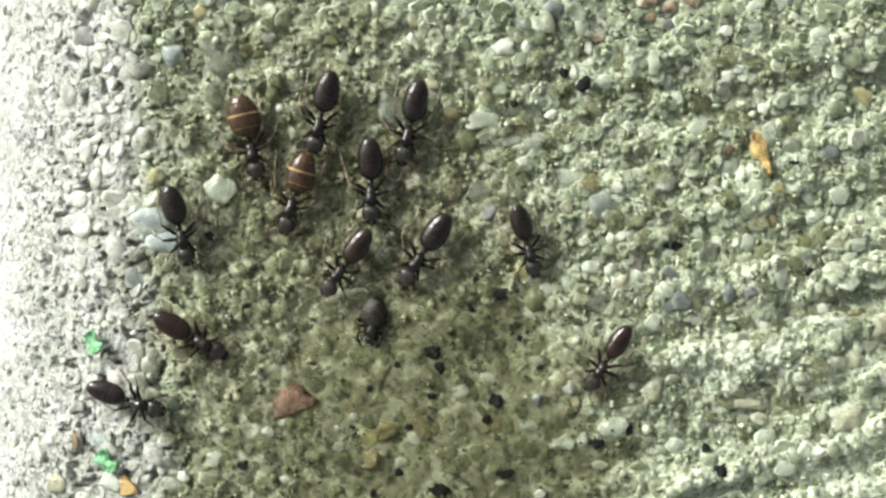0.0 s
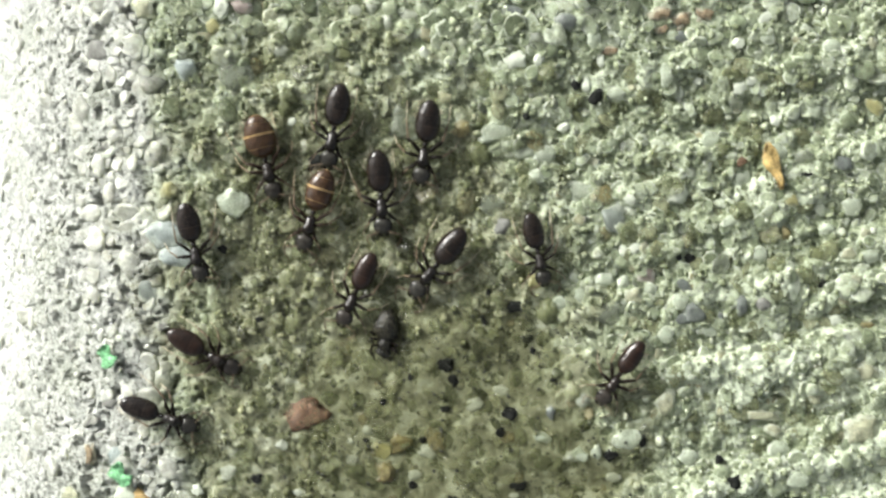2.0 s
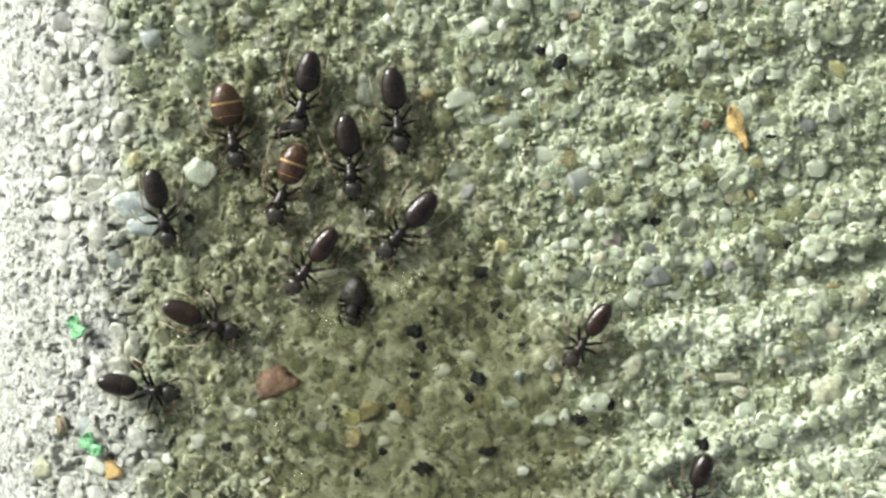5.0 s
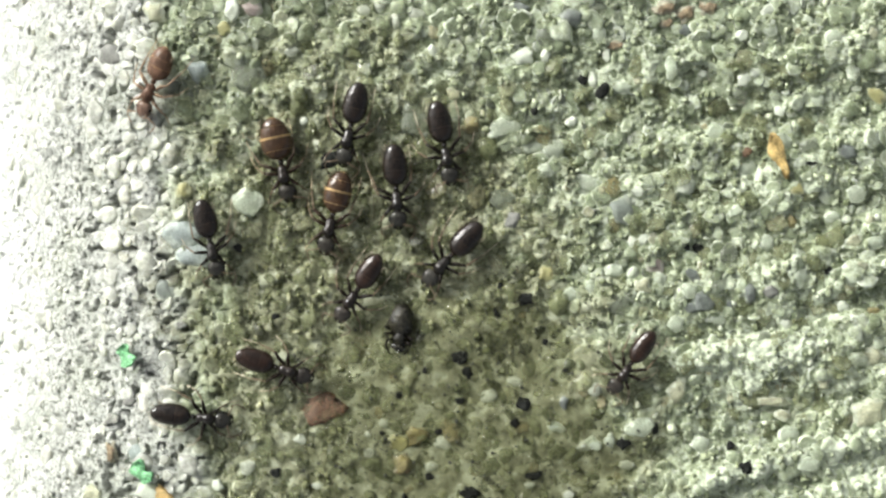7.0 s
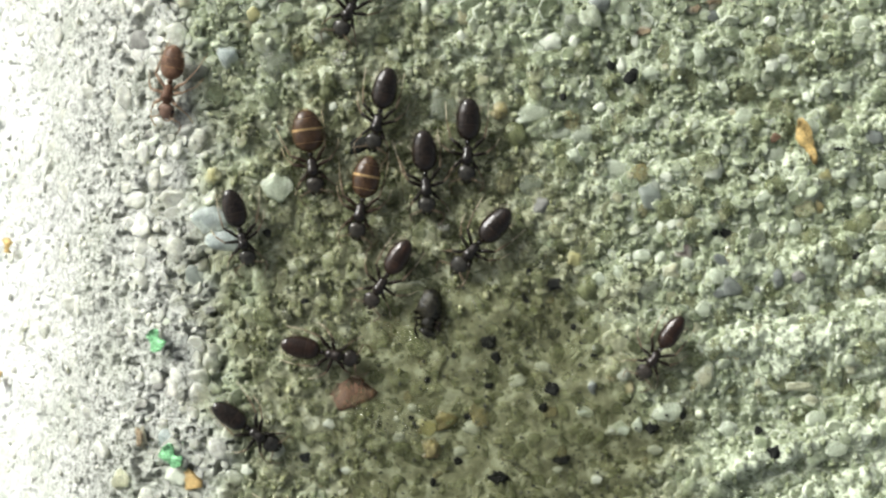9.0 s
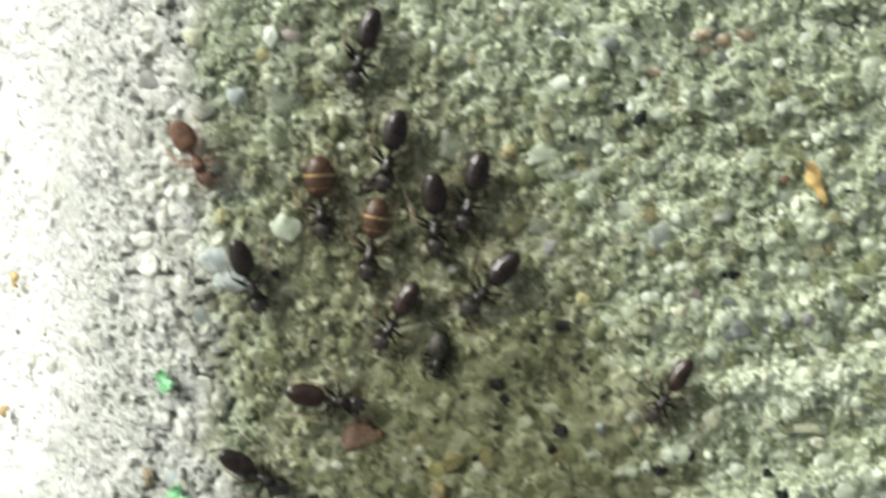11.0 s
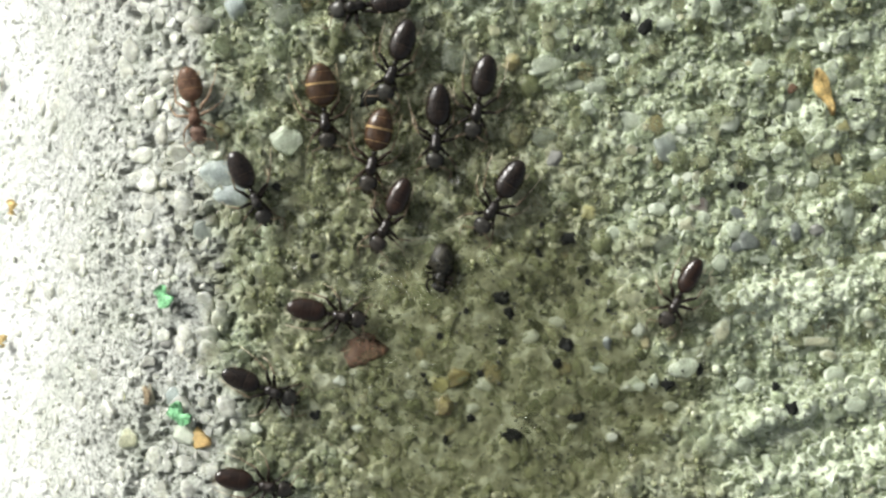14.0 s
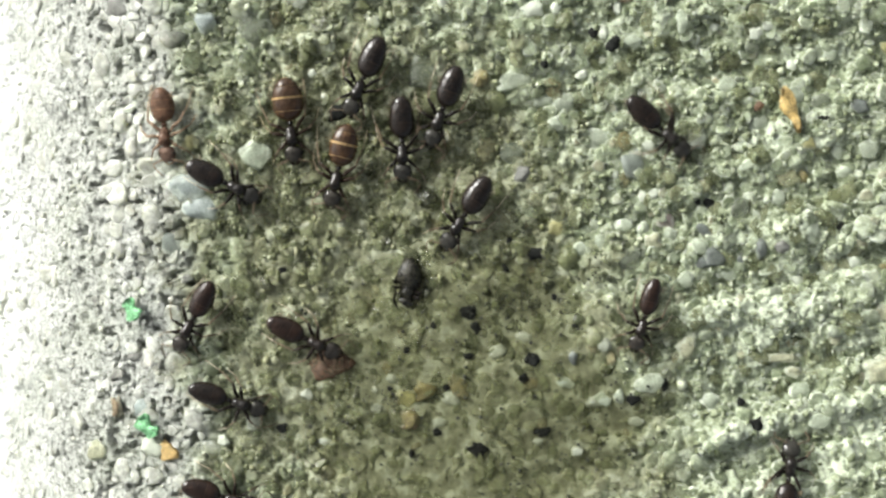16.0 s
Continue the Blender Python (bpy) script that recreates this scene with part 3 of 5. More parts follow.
# x, y, length, width, turn (mm, degrees)
STONES = {
    "white": [(-13.95, -11.6, 1.5, 1.35, 0), (-6.59, 6.06, 0.43, 0.48, 0), (-15.15, 4.51, 1.13, 0.48, 35), (-14.70, -4.29, 1.02, 0.59, 0), (-0.51, 9.41, 0.48, 0.80, 0), (-10.69, -11.23, 0.64, 0.64, 0), (-10.02, 11.34, 0.80, 1.18, 0), (11.42, 2.92, 1.07, 0.91, 15), (7.18, 7.99, 0.59, 0.96, 10), (14.23, 8.01, 0.64, 0.80, 0), (14.74, 8.33, 0.54, 0.48, 0), (15.36, 11.34, 1.02, 0.48, 28), (8.95, 0.35, 0.48, 0.64, 0), (9.49, 0.51, 0.54, 0.70, 0), (9.17, 2.76, 0.64, 0.64, 0), (6.11, 6.06, 0.70, 0.59, 0), (3.75, 9.06, 1.23, 0.96, 15), (4.85, 9.22, 0.54, 0.75, -15), (7.80, 9.19, 0.48, 0.64, 0), (15.97, 6.54, 0.54, 0.54, 0), (18.97, -2.73, 0.75, 0.59, 0), (16.29, -3.59, 0.70, 0.59, 0), (19.11, -5.60, 0.64, 0.48, 0), (14.10, 10.08, 0.70, 0.59, 30), (12.30, 8.33, 0.54, 0.43, 0)],
    "cream": [(-16.9, -12.0, 1.4, 1.2, 20), (9.46, -1.77, 0.96, 0.96, -20), (-13.70, 11.17, 1.29, 1.18, 0), (20.26, -7.88, 2.14, 1.66, 0), (20.39, -5.07, 1.23, 1.02, 0), (15.44, -7.26, 2.25, 0.54, 2), (11.01, -6.73, 1.13, 1.18, 0), (20.26, 1.31, 0.80, 0.70, 0), (20.39, 10.16, 0.80, 0.75, 0), (18.06, -6.35, 0.75, 0.59, 0), (16.11, -7.88, 0.80, 0.64, -30), (19.40, 0.43, 0.80, 0.70, 0)],
    "clear": [(-1.31, 6.14, 1.77, 2.36, 0), (-9.22, 8.20, 1.61, 1.39, 20), (4.85, 10.05, 1.34, 1.23, -30), (1.58, 8.74, 0.64, 1.13, 10), (7.26, 11.42, 1.02, 0.86, 0), (15.57, -3.59, 0.70, 0.75, 0), (15.17, -4.21, 0.80, 0.70, 0), (2.84, 2.30, 1.39, 1.13, 0), (4.05, 6.06, 1.02, 0.70, 0), (8.33, -2.65, 1.39, 1.02, 20), (14.10, 7.40, 0.75, 0.70, 0), (13.43, -0.16, 1.07, 1.02, 0), (17.31, 4.80, 1.07, 0.96, 20)],
    "rimmed": [(-9.25, 2.25, 1.6, 1.5, 8), (12.94, 5.52, 1.02, 1.02, 0), (11.60, -1.96, 0.96, 0.86, 0), (16.78, -1.31, 0.96, 1.18, -20), (8.07, -1.05, 0.96, 0.70, 15), (9.00, -1.18, 0.64, 0.75, -20), (10.29, -1.45, 0.64, 0.91, 0), (11.01, -3.59, 0.91, 0.91, 0), (18.44, 10.00, 0.96, 0.80, 0), (15.30, 0.29, 0.75, 0.86, 0), (17.77, 7.13, 0.70, 0.86, 0), (16.37, -8.76, 1.07, 0.86, 0), (17.31, -10.16, 1.18, 0.80, 15), (9.27, -8.47, 1.50, 0.96, 20), (7.13, -9.22, 0.96, 0.86, 0), (6.06, -2.17, 0.86, 0.75, 0)],
    "rim": [(18.38, 1.50, 0.86, 0.59, 0), (20.39, 0.29, 1.18, 0.80, 0), (8.47, 7.61, 0.96, 0.70, 0), (10.80, 8.55, 0.70, 1.18, 0), (12.22, -9.22, 1.13, 0.91, 0), (7.88, -9.09, 0.59, 0.86, 0), (5.39, -8.42, 0.96, 0.59, 0), (6.99, -1.85, 0.64, 0.86, 0), (13.91, 1.82, 1.07, 0.54, 25), (13.02, -3.32, 0.86, 0.64, 0), (4.85, 3.70, 0.80, 0.80, 0), (7.40, 10.21, 0.75, 1.18, 10), (17.04, 8.07, 0.59, 0.59, 0), (17.31, 10.88, 0.59, 0.54, 0), (15.44, 10.34, 0.75, 0.70, 0)],
    "pale": [(-12.33, 0.72, 2.04, 1.45, 10), (-11.74, -0.24, 1.93, 1.50, 0), (-14.76, -9.76, 1.07, 1.02, 0), (-11.63, 8.47, 1.07, 1.34, 0)],
    "glass": [(2.97, 5.76, 1.93, 1.13, 18), (4.31, 4.85, 1.23, 0.70, 0), (5.20, 4.69, 1.34, 1.07, -10), (14.50, 3.83, 1.23, 0.91, 38), (6.91, 3.08, 1.93, 1.13, 0), (18.12, 2.52, 0.64, 1.02, 20), (19.59, 2.57, 1.13, 0.96, 30), (16.11, 4.98, 0.91, 1.07, 0)],
    "blue": [(-13.22, -1.96, 1.07, 1.23, 20), (8.47, 1.85, 1.39, 1.66, -10)],
    "slate": [(12.35, -2.52, 1.23, 1.23, 10), (11.79, -2.81, 0.80, 0.54, 0), (6.06, 10.88, 1.23, 0.96, -15), (14.53, -2.12, 0.70, 1.07, 10), (3.64, 11.42, 0.96, 0.70, 0), (19.14, 4.58, 0.96, 0.75, 0), (13.56, -2.65, 0.38, 0.48, 0), (11.82, -1.26, 0.96, 0.54, -30), (11.55, 10.34, 0.80, 0.64, 0), (5.71, -7.26, 0.48, 0.70, 0)],
    "grey": [(-16.01, 9.41, 1.39, 1.13, 10), (-15.00, -7.28, 0.80, 0.59, 30), (15.44, -1.98, 0.80, 0.70, 0), (3.24, 1.37, 1.07, 0.91, 0)],
    # first black entry: a stone put at the dark spot beside ant c
    "black": [(-5.35, 4.15, 1.25, 0.95, 30), (7.55, 7.5, 0.6, 0.9, -30), (6.62, 8.01, 0.54, 0.59, 20), (4.02, -2.39, 1.02, 0.64, 0), (0.75, -5.12, 0.86, 0.80, 20), (1.13, -5.87, 0.59, 0.70, 0), (3.78, -7.34, 0.80, 0.70, 0), (3.40, -8.28, 0.54, 0.59, 0), (8.55, -9.22, 0.75, 0.86, -20), (-7.93, -10.64, 0.59, 0.54, 0), (0.83, -7.21, 0.54, 0.32, 0), (-0.70, -10.77, 0.54, 0.43, 0), (4.31, -10.75, 0.91, 0.48, 10), (1.23, -11.55, 1.07, 0.80, -15), (14.36, -10.29, 0.75, 0.86, -30), (4.85, -4.42, 0.32, 0.38, 0), (18.25, -1.05, 0.48, 0.48, 0), (17.37, 4.05, 0.75, 0.24, 5)],
    "grit": [(5.31, -5.12, 0.43, 0.32, 0), (5.79, -5.74, 0.38, 0.24, 0), (-0.24, -8.66, 0.43, 0.38, 0), (2.71, -1.80, 0.27, 0.48, 0), (2.52, -3.06, 0.27, 0.54, 30), (-6.86, -2.87, 0.38, 0.43, 0), (-7.93, -3.19, 0.43, 0.32, 0), (-2.89, -8.76, 0.32, 0.32, 0), (-2.12, -6.94, 0.32, 0.32, 0), (4.31, 6.54, 0.38, 0.48, 0), (-9.70, 0.08, 0.43, 0.59, 20), (10.00, -8.50, 0.38, 0.70, 0), (-0.86, -5.74, 0.32, 0.38, 0), (12.06, 0.03, 0.64, 0.54, 0), (-1.85, -11.77, 0.27, 0.54, 0), (11.50, 0.08, 0.38, 0.38, 0), (13.64, -9.35, 0.43, 0.48, 0)],
    "hollow": [(-17.05, -4.77, 0.59, 0.70, 0), (-21.77, 11.52, 0.27, 0.64, 0), (-18.49, -8.78, 0.64, 0.32, 20), (-15.00, -7.22, 0.75, 0.54, 40), (-15.82, -8.19, 1.07, 0.64, 30), (-19.85, -12.45, 0.70, 0.43, 0), (-22.22, -6.44, 0.43, 0.64, 30), (-22.59, 2.56, 0.24, 0.80, -15), (-12.50, -3.59, 0.70, 0.48, 0), (-20.36, 1.42, 0.59, 0.43, 0), (-15.45, 4.80, 1.07, 0.64, 30), (-17.92, 1.18, 0.64, 0.43, 40)],
    # pallid ones at x -2.79, -3.46 and -3.59 are white glints made as pebbles
    "pallid": [(8.67, -10.27, 0.9, 0.5, 0), (5.94, -11.7, 0.6, 0.6, 0), (4.07, -11.2, 0.6, 0.4, 10), (6.7, -9.3, 0.9, 0.6, 0), (-6.81, -9.00, 0.70, 0.54, 0), (-9.22, -10.29, 1.02, 0.70, 35), (-2.79, -8.28, 0.59, 0.48, 0), (-3.46, -9.70, 0.64, 0.54, 0), (-0.59, -10.32, 0.80, 0.54, 0), (0.03, -9.22, 1.13, 0.75, -20), (-6.00, -11.23, 0.80, 0.48, 0), (2.17, -6.99, 0.86, 0.75, 0), (3.38, -6.30, 0.86, 0.59, 0), (7.13, -6.67, 0.80, 0.75, 0), (-3.59, -8.82, 0.38, 0.38, 0), (-7.21, 9.41, 0.96, 0.75, 20), (-3.73, 11.34, 0.75, 0.70, 0), (-3.00, 11.50, 0.59, 0.64, 0), (-2.25, 10.80, 0.54, 0.91, 0), (-1.31, 11.15, 1.07, 0.80, 0)],
    "olive": [(-4.26, 9.27, 1.02, 0.70, 0), (-6.94, 6.86, 0.75, 1.29, 0), (5.52, -2.65, 1.18, 1.45, 0), (2.17, 4.72, 1.23, 1.34, 40), (-1.18, -8.87, 1.18, 0.96, 20), (17.98, 0.29, 0.80, 0.80, 0), (2.04, -4.80, 0.54, 0.43, 0)],
    "yellow": [(4.93, -1.15, 0.96, 0.86, -20), (-2.09, -9.25, 1.25, 0.9, -15), (-10.43, 10.43, 0.86, 0.80, 0), (16.70, 2.79, 0.80, 0.70, 0), (20.53, 7.32, 1.18, 0.64, -35), (-12.28, 2.71, 0.86, 0.96, 0)],
    "red": [(-5.84, -7.6, 2.7, 1.5, 18), (14.36, 4.58, 0.6, 0.4, 45)],
    "brown": [(-1.93, -10.43, 0.96, 0.70, 0), (-15.76, -9.76, 0.64, 1.18, 10), (10.48, 11.34, 1.34, 0.91, 0), (11.55, 11.15, 1.18, 0.80, 30), (12.49, 11.44, 1.07, 0.96, 10), (10.61, 10.69, 0.80, 0.48, 30), (8.07, 9.67, 1.07, 0.54, 0)],
    "pink": [(10.08, -0.78, 0.91, 0.80, 0), (-9.09, 11.44, 1.07, 0.96, 0)],
    "amber": [(-13.3, -11.75, 1.1, 1.25, 20)],
    "ochre": [(-1.25, -8.85, 1.5, 1.1, 30), (-1.9, -10.2, 0.9, 1.1, 10), (1.37, 5.79, 1.07, 1.07, 20), (20.45, -2.97, 0.75, 0.43, 0), (16.51, 1.31, 0.48, 0.91, 0)],
}
KINDS = {"white": WHITE, "clear": CLEAR, "pale": PALE, "glass": GLASS, "rimmed": RIMMED, "rim": RIMMED, "blue": BLUE, "slate": SLATE, "grey": GREY, "black": BLACK, "grit": BLACK, "hollow": HOLLOW, "pallid": PALLID, "olive": OLIVE,
         "cream": CREAM, "yellow": YELLOW, "red": RED, "pink": PINK, "brown": BROWN, "ochre": OCHRE, "amber": AMBER}
STONE_LABELS = {"white": "white quartz pebble", "clear": "cloudy green-grey quartz pebble", "pale": "pale glassy pebble", "rimmed": "translucent grey-green grain with a pale rim", "rim": "translucent grey-green grain with a pale rim", "glass": "translucent green-white quartz pebble", "blue": "blue-grey glassy pebble",
                "slate": "dark slate pebble", "grey": "dull grey pebble", "black": "black angular grit", "grit": "black angular grit", "hollow": "dark grey chip in the pale edge", "pallid": "pale soaked pebble, some standing for wet glints", "olive": "dark olive pebble", "cream": "cream pebble",
                "yellow": "yellow translucent pebble", "red": "red-brown flat pebble", "pink": "pink pebble", "brown": "rust-brown crumb", "ochre": "ochre pebble", "amber": "amber-stained pale pebble"}
for kind, rows in STONES.items():
    for k, (x, y, long, wide, turn) in enumerate(rows):
        flat = {"red": 0.25, "clear": 0.28, "pale": 0.35, "blue": 0.35, "rimmed": 0.34, "rim": 0.34, "glass": 0.3, "yellow": 0.35, "white": 0.4, "cream": 0.4, "hollow": 0.3, "black": 0.3}.get(kind, 0.4)
        pebble("pebble", x, y, long, wide, turn, KINDS[kind], STONE_LABELS[kind], None, 0.52 if kind == "red" else 0.46 if kind in ("yellow", "ochre", "cream", "olive") else 0.42 if kind != "black" else 0.5, flat, 11 * k + len(kind), {"red": 3, "yellow": 5, "pale": 5, "black": 4, "grit": 4, "white": 7, "cream": 6, "rimmed": 6, "rim": 6}.get(kind, 9), {"black": 0.55, "hollow": 0.6, "red": 0.42, "cream": 0.5, "white": 0.35, "brown": 0.6, "ochre": 0.5, "yellow": 0.4}.get(kind, 0.25))


def fleck(name, x, y, long, wide, turn, material, label, category, seed):
    """A crumpled flake lying on the face."""
    rng = np.random.RandomState(seed)
    bm = bmesh.new()
    n, rows = 9, []
    for side in (0.0, 0.07):
        for i in range(n):
            u = i / (n - 1) - 0.5
            half = wide / 2 * (1 - (2 * u) ** 2) ** 0.5 * (0.75 + 0.35 * math.sin(7 * u + seed)) + 0.05
            rows.append([bm.verts.new(Vector((v * half + (0.03 if name == "dry_husk" else 0.12) * math.sin(9 * u + seed), u * long, side + 0.16 * math.cos(3 * v + 8 * u) + 0.05 * rng.normal())) * MM) for v in (-1, -0.4, 0.3, 1)])
    low, high = rows[:n], rows[n:]
    for sheet in (low, high):
        for a, b in zip(sheet, sheet[1:]):
            for k in range(3):
                bm.faces.new((a[k], a[k + 1], b[k + 1], b[k]))
    for a, b, c, d in zip(low, low[1:], high, high[1:]):
        bm.faces.new((a[0], b[0], d[0], c[0]))
        bm.faces.new((a[3], c[3], d[3], b[3]))
    for a, c in ((low[0], high[0]), (low[-1], high[-1])):
        for k in range(3):
            bm.faces.new((a[k], a[k + 1], c[k + 1], c[k]))
    bmesh.ops.recalc_face_normals(bm, faces=bm.faces)
    ob = part(name, bm, material)
    px, py, pz, lean = surface(s_of(x, y), y, 0.5, -0.05)
    ob.matrix_basis = pose(px * MM, py * MM, pz * MM, 0, lean, 0) @ pose(0, 0, 0, 0, 0, turn)
    return tagged(ob, label, category)


fleck("dry_husk", 15.80, 4.38, 2.30, 0.72, 200, ORANGE, "curled orange dry plant husk on the concrete", "plant husk", 3)
fleck("paint_fleck", -14.79, -5.05, 1.1, 0.95, 20, GREEN, "bright green paint fleck on grey concrete", "paint fleck", 4)
fleck("paint_fleck", -14.15, -10.60, 1.25, 1.0, 50, GREEN, "bright green paint fleck beside a cream pebble", "paint fleck", 5)
fleck("leaf_scrap", -25.03, -0.52, 0.91, 0.59, 10, ORANGE, "small orange leaf scrap on the bright edge", "leaf scrap", 6)
fleck("leaf_scrap", -25.89, -7.94, 0.70, 0.59, 60, ORANGE, "small orange leaf scrap on the bright edge", "leaf scrap", 7)
fleck("leaf_scrap", -26.78, 6.66, 0.80, 0.54, 0, ORANGE, "small orange leaf scrap on the bright edge", "leaf scrap", 8)


# ---- ants ----
def chitin(name, color, rough=0.42, coat=0.12):
    m = Mat(name, rough, 0.08)
    c = tuple(color)
    tone = m.mix(m.step(m.noise(0.5, 4), 0.3, 0.7), tuple(v * 0.65 for v in c), tuple(v * 1.4 for v in c))
    m.base(m.mix(m.step(m.noise(0.11, 4, 0.7), 0.55, 0.75), tone, tuple(min(1.0, v * 2.1) for v in c)))
    m.bump(m.math("ADD", m.noise(0.09, 4, 0.6), m.math("MULTIPLY", m.noise(0.4, 2), 1.6)), 0.8, 0.09)
    m.rough(m.math("ADD", rough - 0.15, m.math("MULTIPLY", m.noise(0.2, 3), 0.3)))
    dents = m.n.new("ShaderNodeBump")
    dents.inputs["Strength"].default_value, dents.inputs["Distance"].default_value = 0.5, 0.07 * MM
    m.l.new(m.noise(0.3, 4, 0.6), dents.inputs["Height"])
    m.l.new(dents.outputs[0], m.bsdf.inputs["Coat Normal"])
    m.bsdf.inputs["Coat Weight"].default_value, m.bsdf.inputs["Coat Roughness"].default_value = coat, 0.05
    return m.mat


EYE = chitin("ant_eye", (0.008, 0.008, 0.008), 0.15)
COATS = {
    "dark": dict(shin=chitin("dark_shin_chitin", (0.14, 0.105, 0.07)), face=chitin("dark_head_chitin", (0.03, 0.028, 0.023), 0.5, 0.7), body=chitin("dark_brown_chitin", (0.012, 0.0095, 0.0075), 0.42, 0.7), back=chitin("dark_gaster_chitin", (0.0105, 0.0062, 0.0036), 0.6, 0.85), skin=chitin("dark_membrane", (0.055, 0.036, 0.022), 0.4), leg=chitin("dark_leg_chitin", (0.011, 0.008, 0.006)), foot=chitin("brown_foot_chitin", (0.5, 0.44, 0.33))),
    "brown": dict(shin=chitin("brown_shin_chitin", (0.14, 0.105, 0.07)), face=chitin("brown_head_chitin", (0.032, 0.027, 0.022), 0.5, 0.7), body=chitin("brown_chitin", (0.014, 0.0095, 0.007), 0.42, 0.7), back=chitin("brown_gaster_chitin", (0.0185, 0.0085, 0.0045), 0.6, 0.85), skin=chitin("brown_membrane", (0.06, 0.036, 0.022), 0.4), leg=chitin("brown_leg_chitin", (0.014, 0.009, 0.0065)), foot=chitin("tan_foot_chitin", (0.5, 0.435, 0.325))),
    "banded": dict(shin=chitin("chestnut_shin_chitin", (0.14, 0.105, 0.07)), face=chitin("chestnut_head_chitin", (0.032, 0.028, 0.022), 0.5, 0.7), body=chitin("waist_chitin", (0.013, 0.009, 0.0065), 0.42, 0.7), back=chitin("chestnut_gaster_chitin", (0.05, 0.025, 0.0105), 0.45, 0.85), skin=chitin("amber_membrane", (0.38, 0.26, 0.12), 0.35), leg=chitin("chestnut_leg_chitin", (0.03, 0.018, 0.012)), foot=chitin("amber_foot_chitin", (0.47, 0.39, 0.26))),
    "red": dict(shin=chitin("russet_shin_chitin", (0.3, 0.21, 0.14)), face=chitin("russet_head_chitin", (0.13, 0.082, 0.06), 0.45, 0.25), body=chitin("russet_chitin", (0.12, 0.068, 0.045)), back=chitin("russet_gaster_chitin", (0.12, 0.066, 0.04), 0.4, 0.4), skin=chitin("straw_membrane", (0.38, 0.23, 0.11), 0.3), leg=chitin("straw_leg_chitin", (0.26, 0.18, 0.12)), foot=chitin("straw_foot_chitin", (0.4, 0.3, 0.19))),
}
ANT_PARTS = {"dark": "dark", "brown": "brown", "banded": "amber-banded", "red": "russet"}
# side, coxa y, knee (x, y, z), ankle (x, y, z), toe (x, y, z)
LEGS = [(s, *rest) for s in (-1, 1) for rest in (
    (0.82, (0.62, 1.2, 0.8), (0.92, 1.6, 0.3), (1.05, 2.0, 0.02)),
    (0.55, (0.86, 0.42, 0.88), (1.3, 0.02, 0.32), (1.5, -0.45, 0.02)),
    (0.3, (0.8, -0.22, 0.92), (0.98, -1.1, 0.42), (1.02, -2.0, 0.04)))]


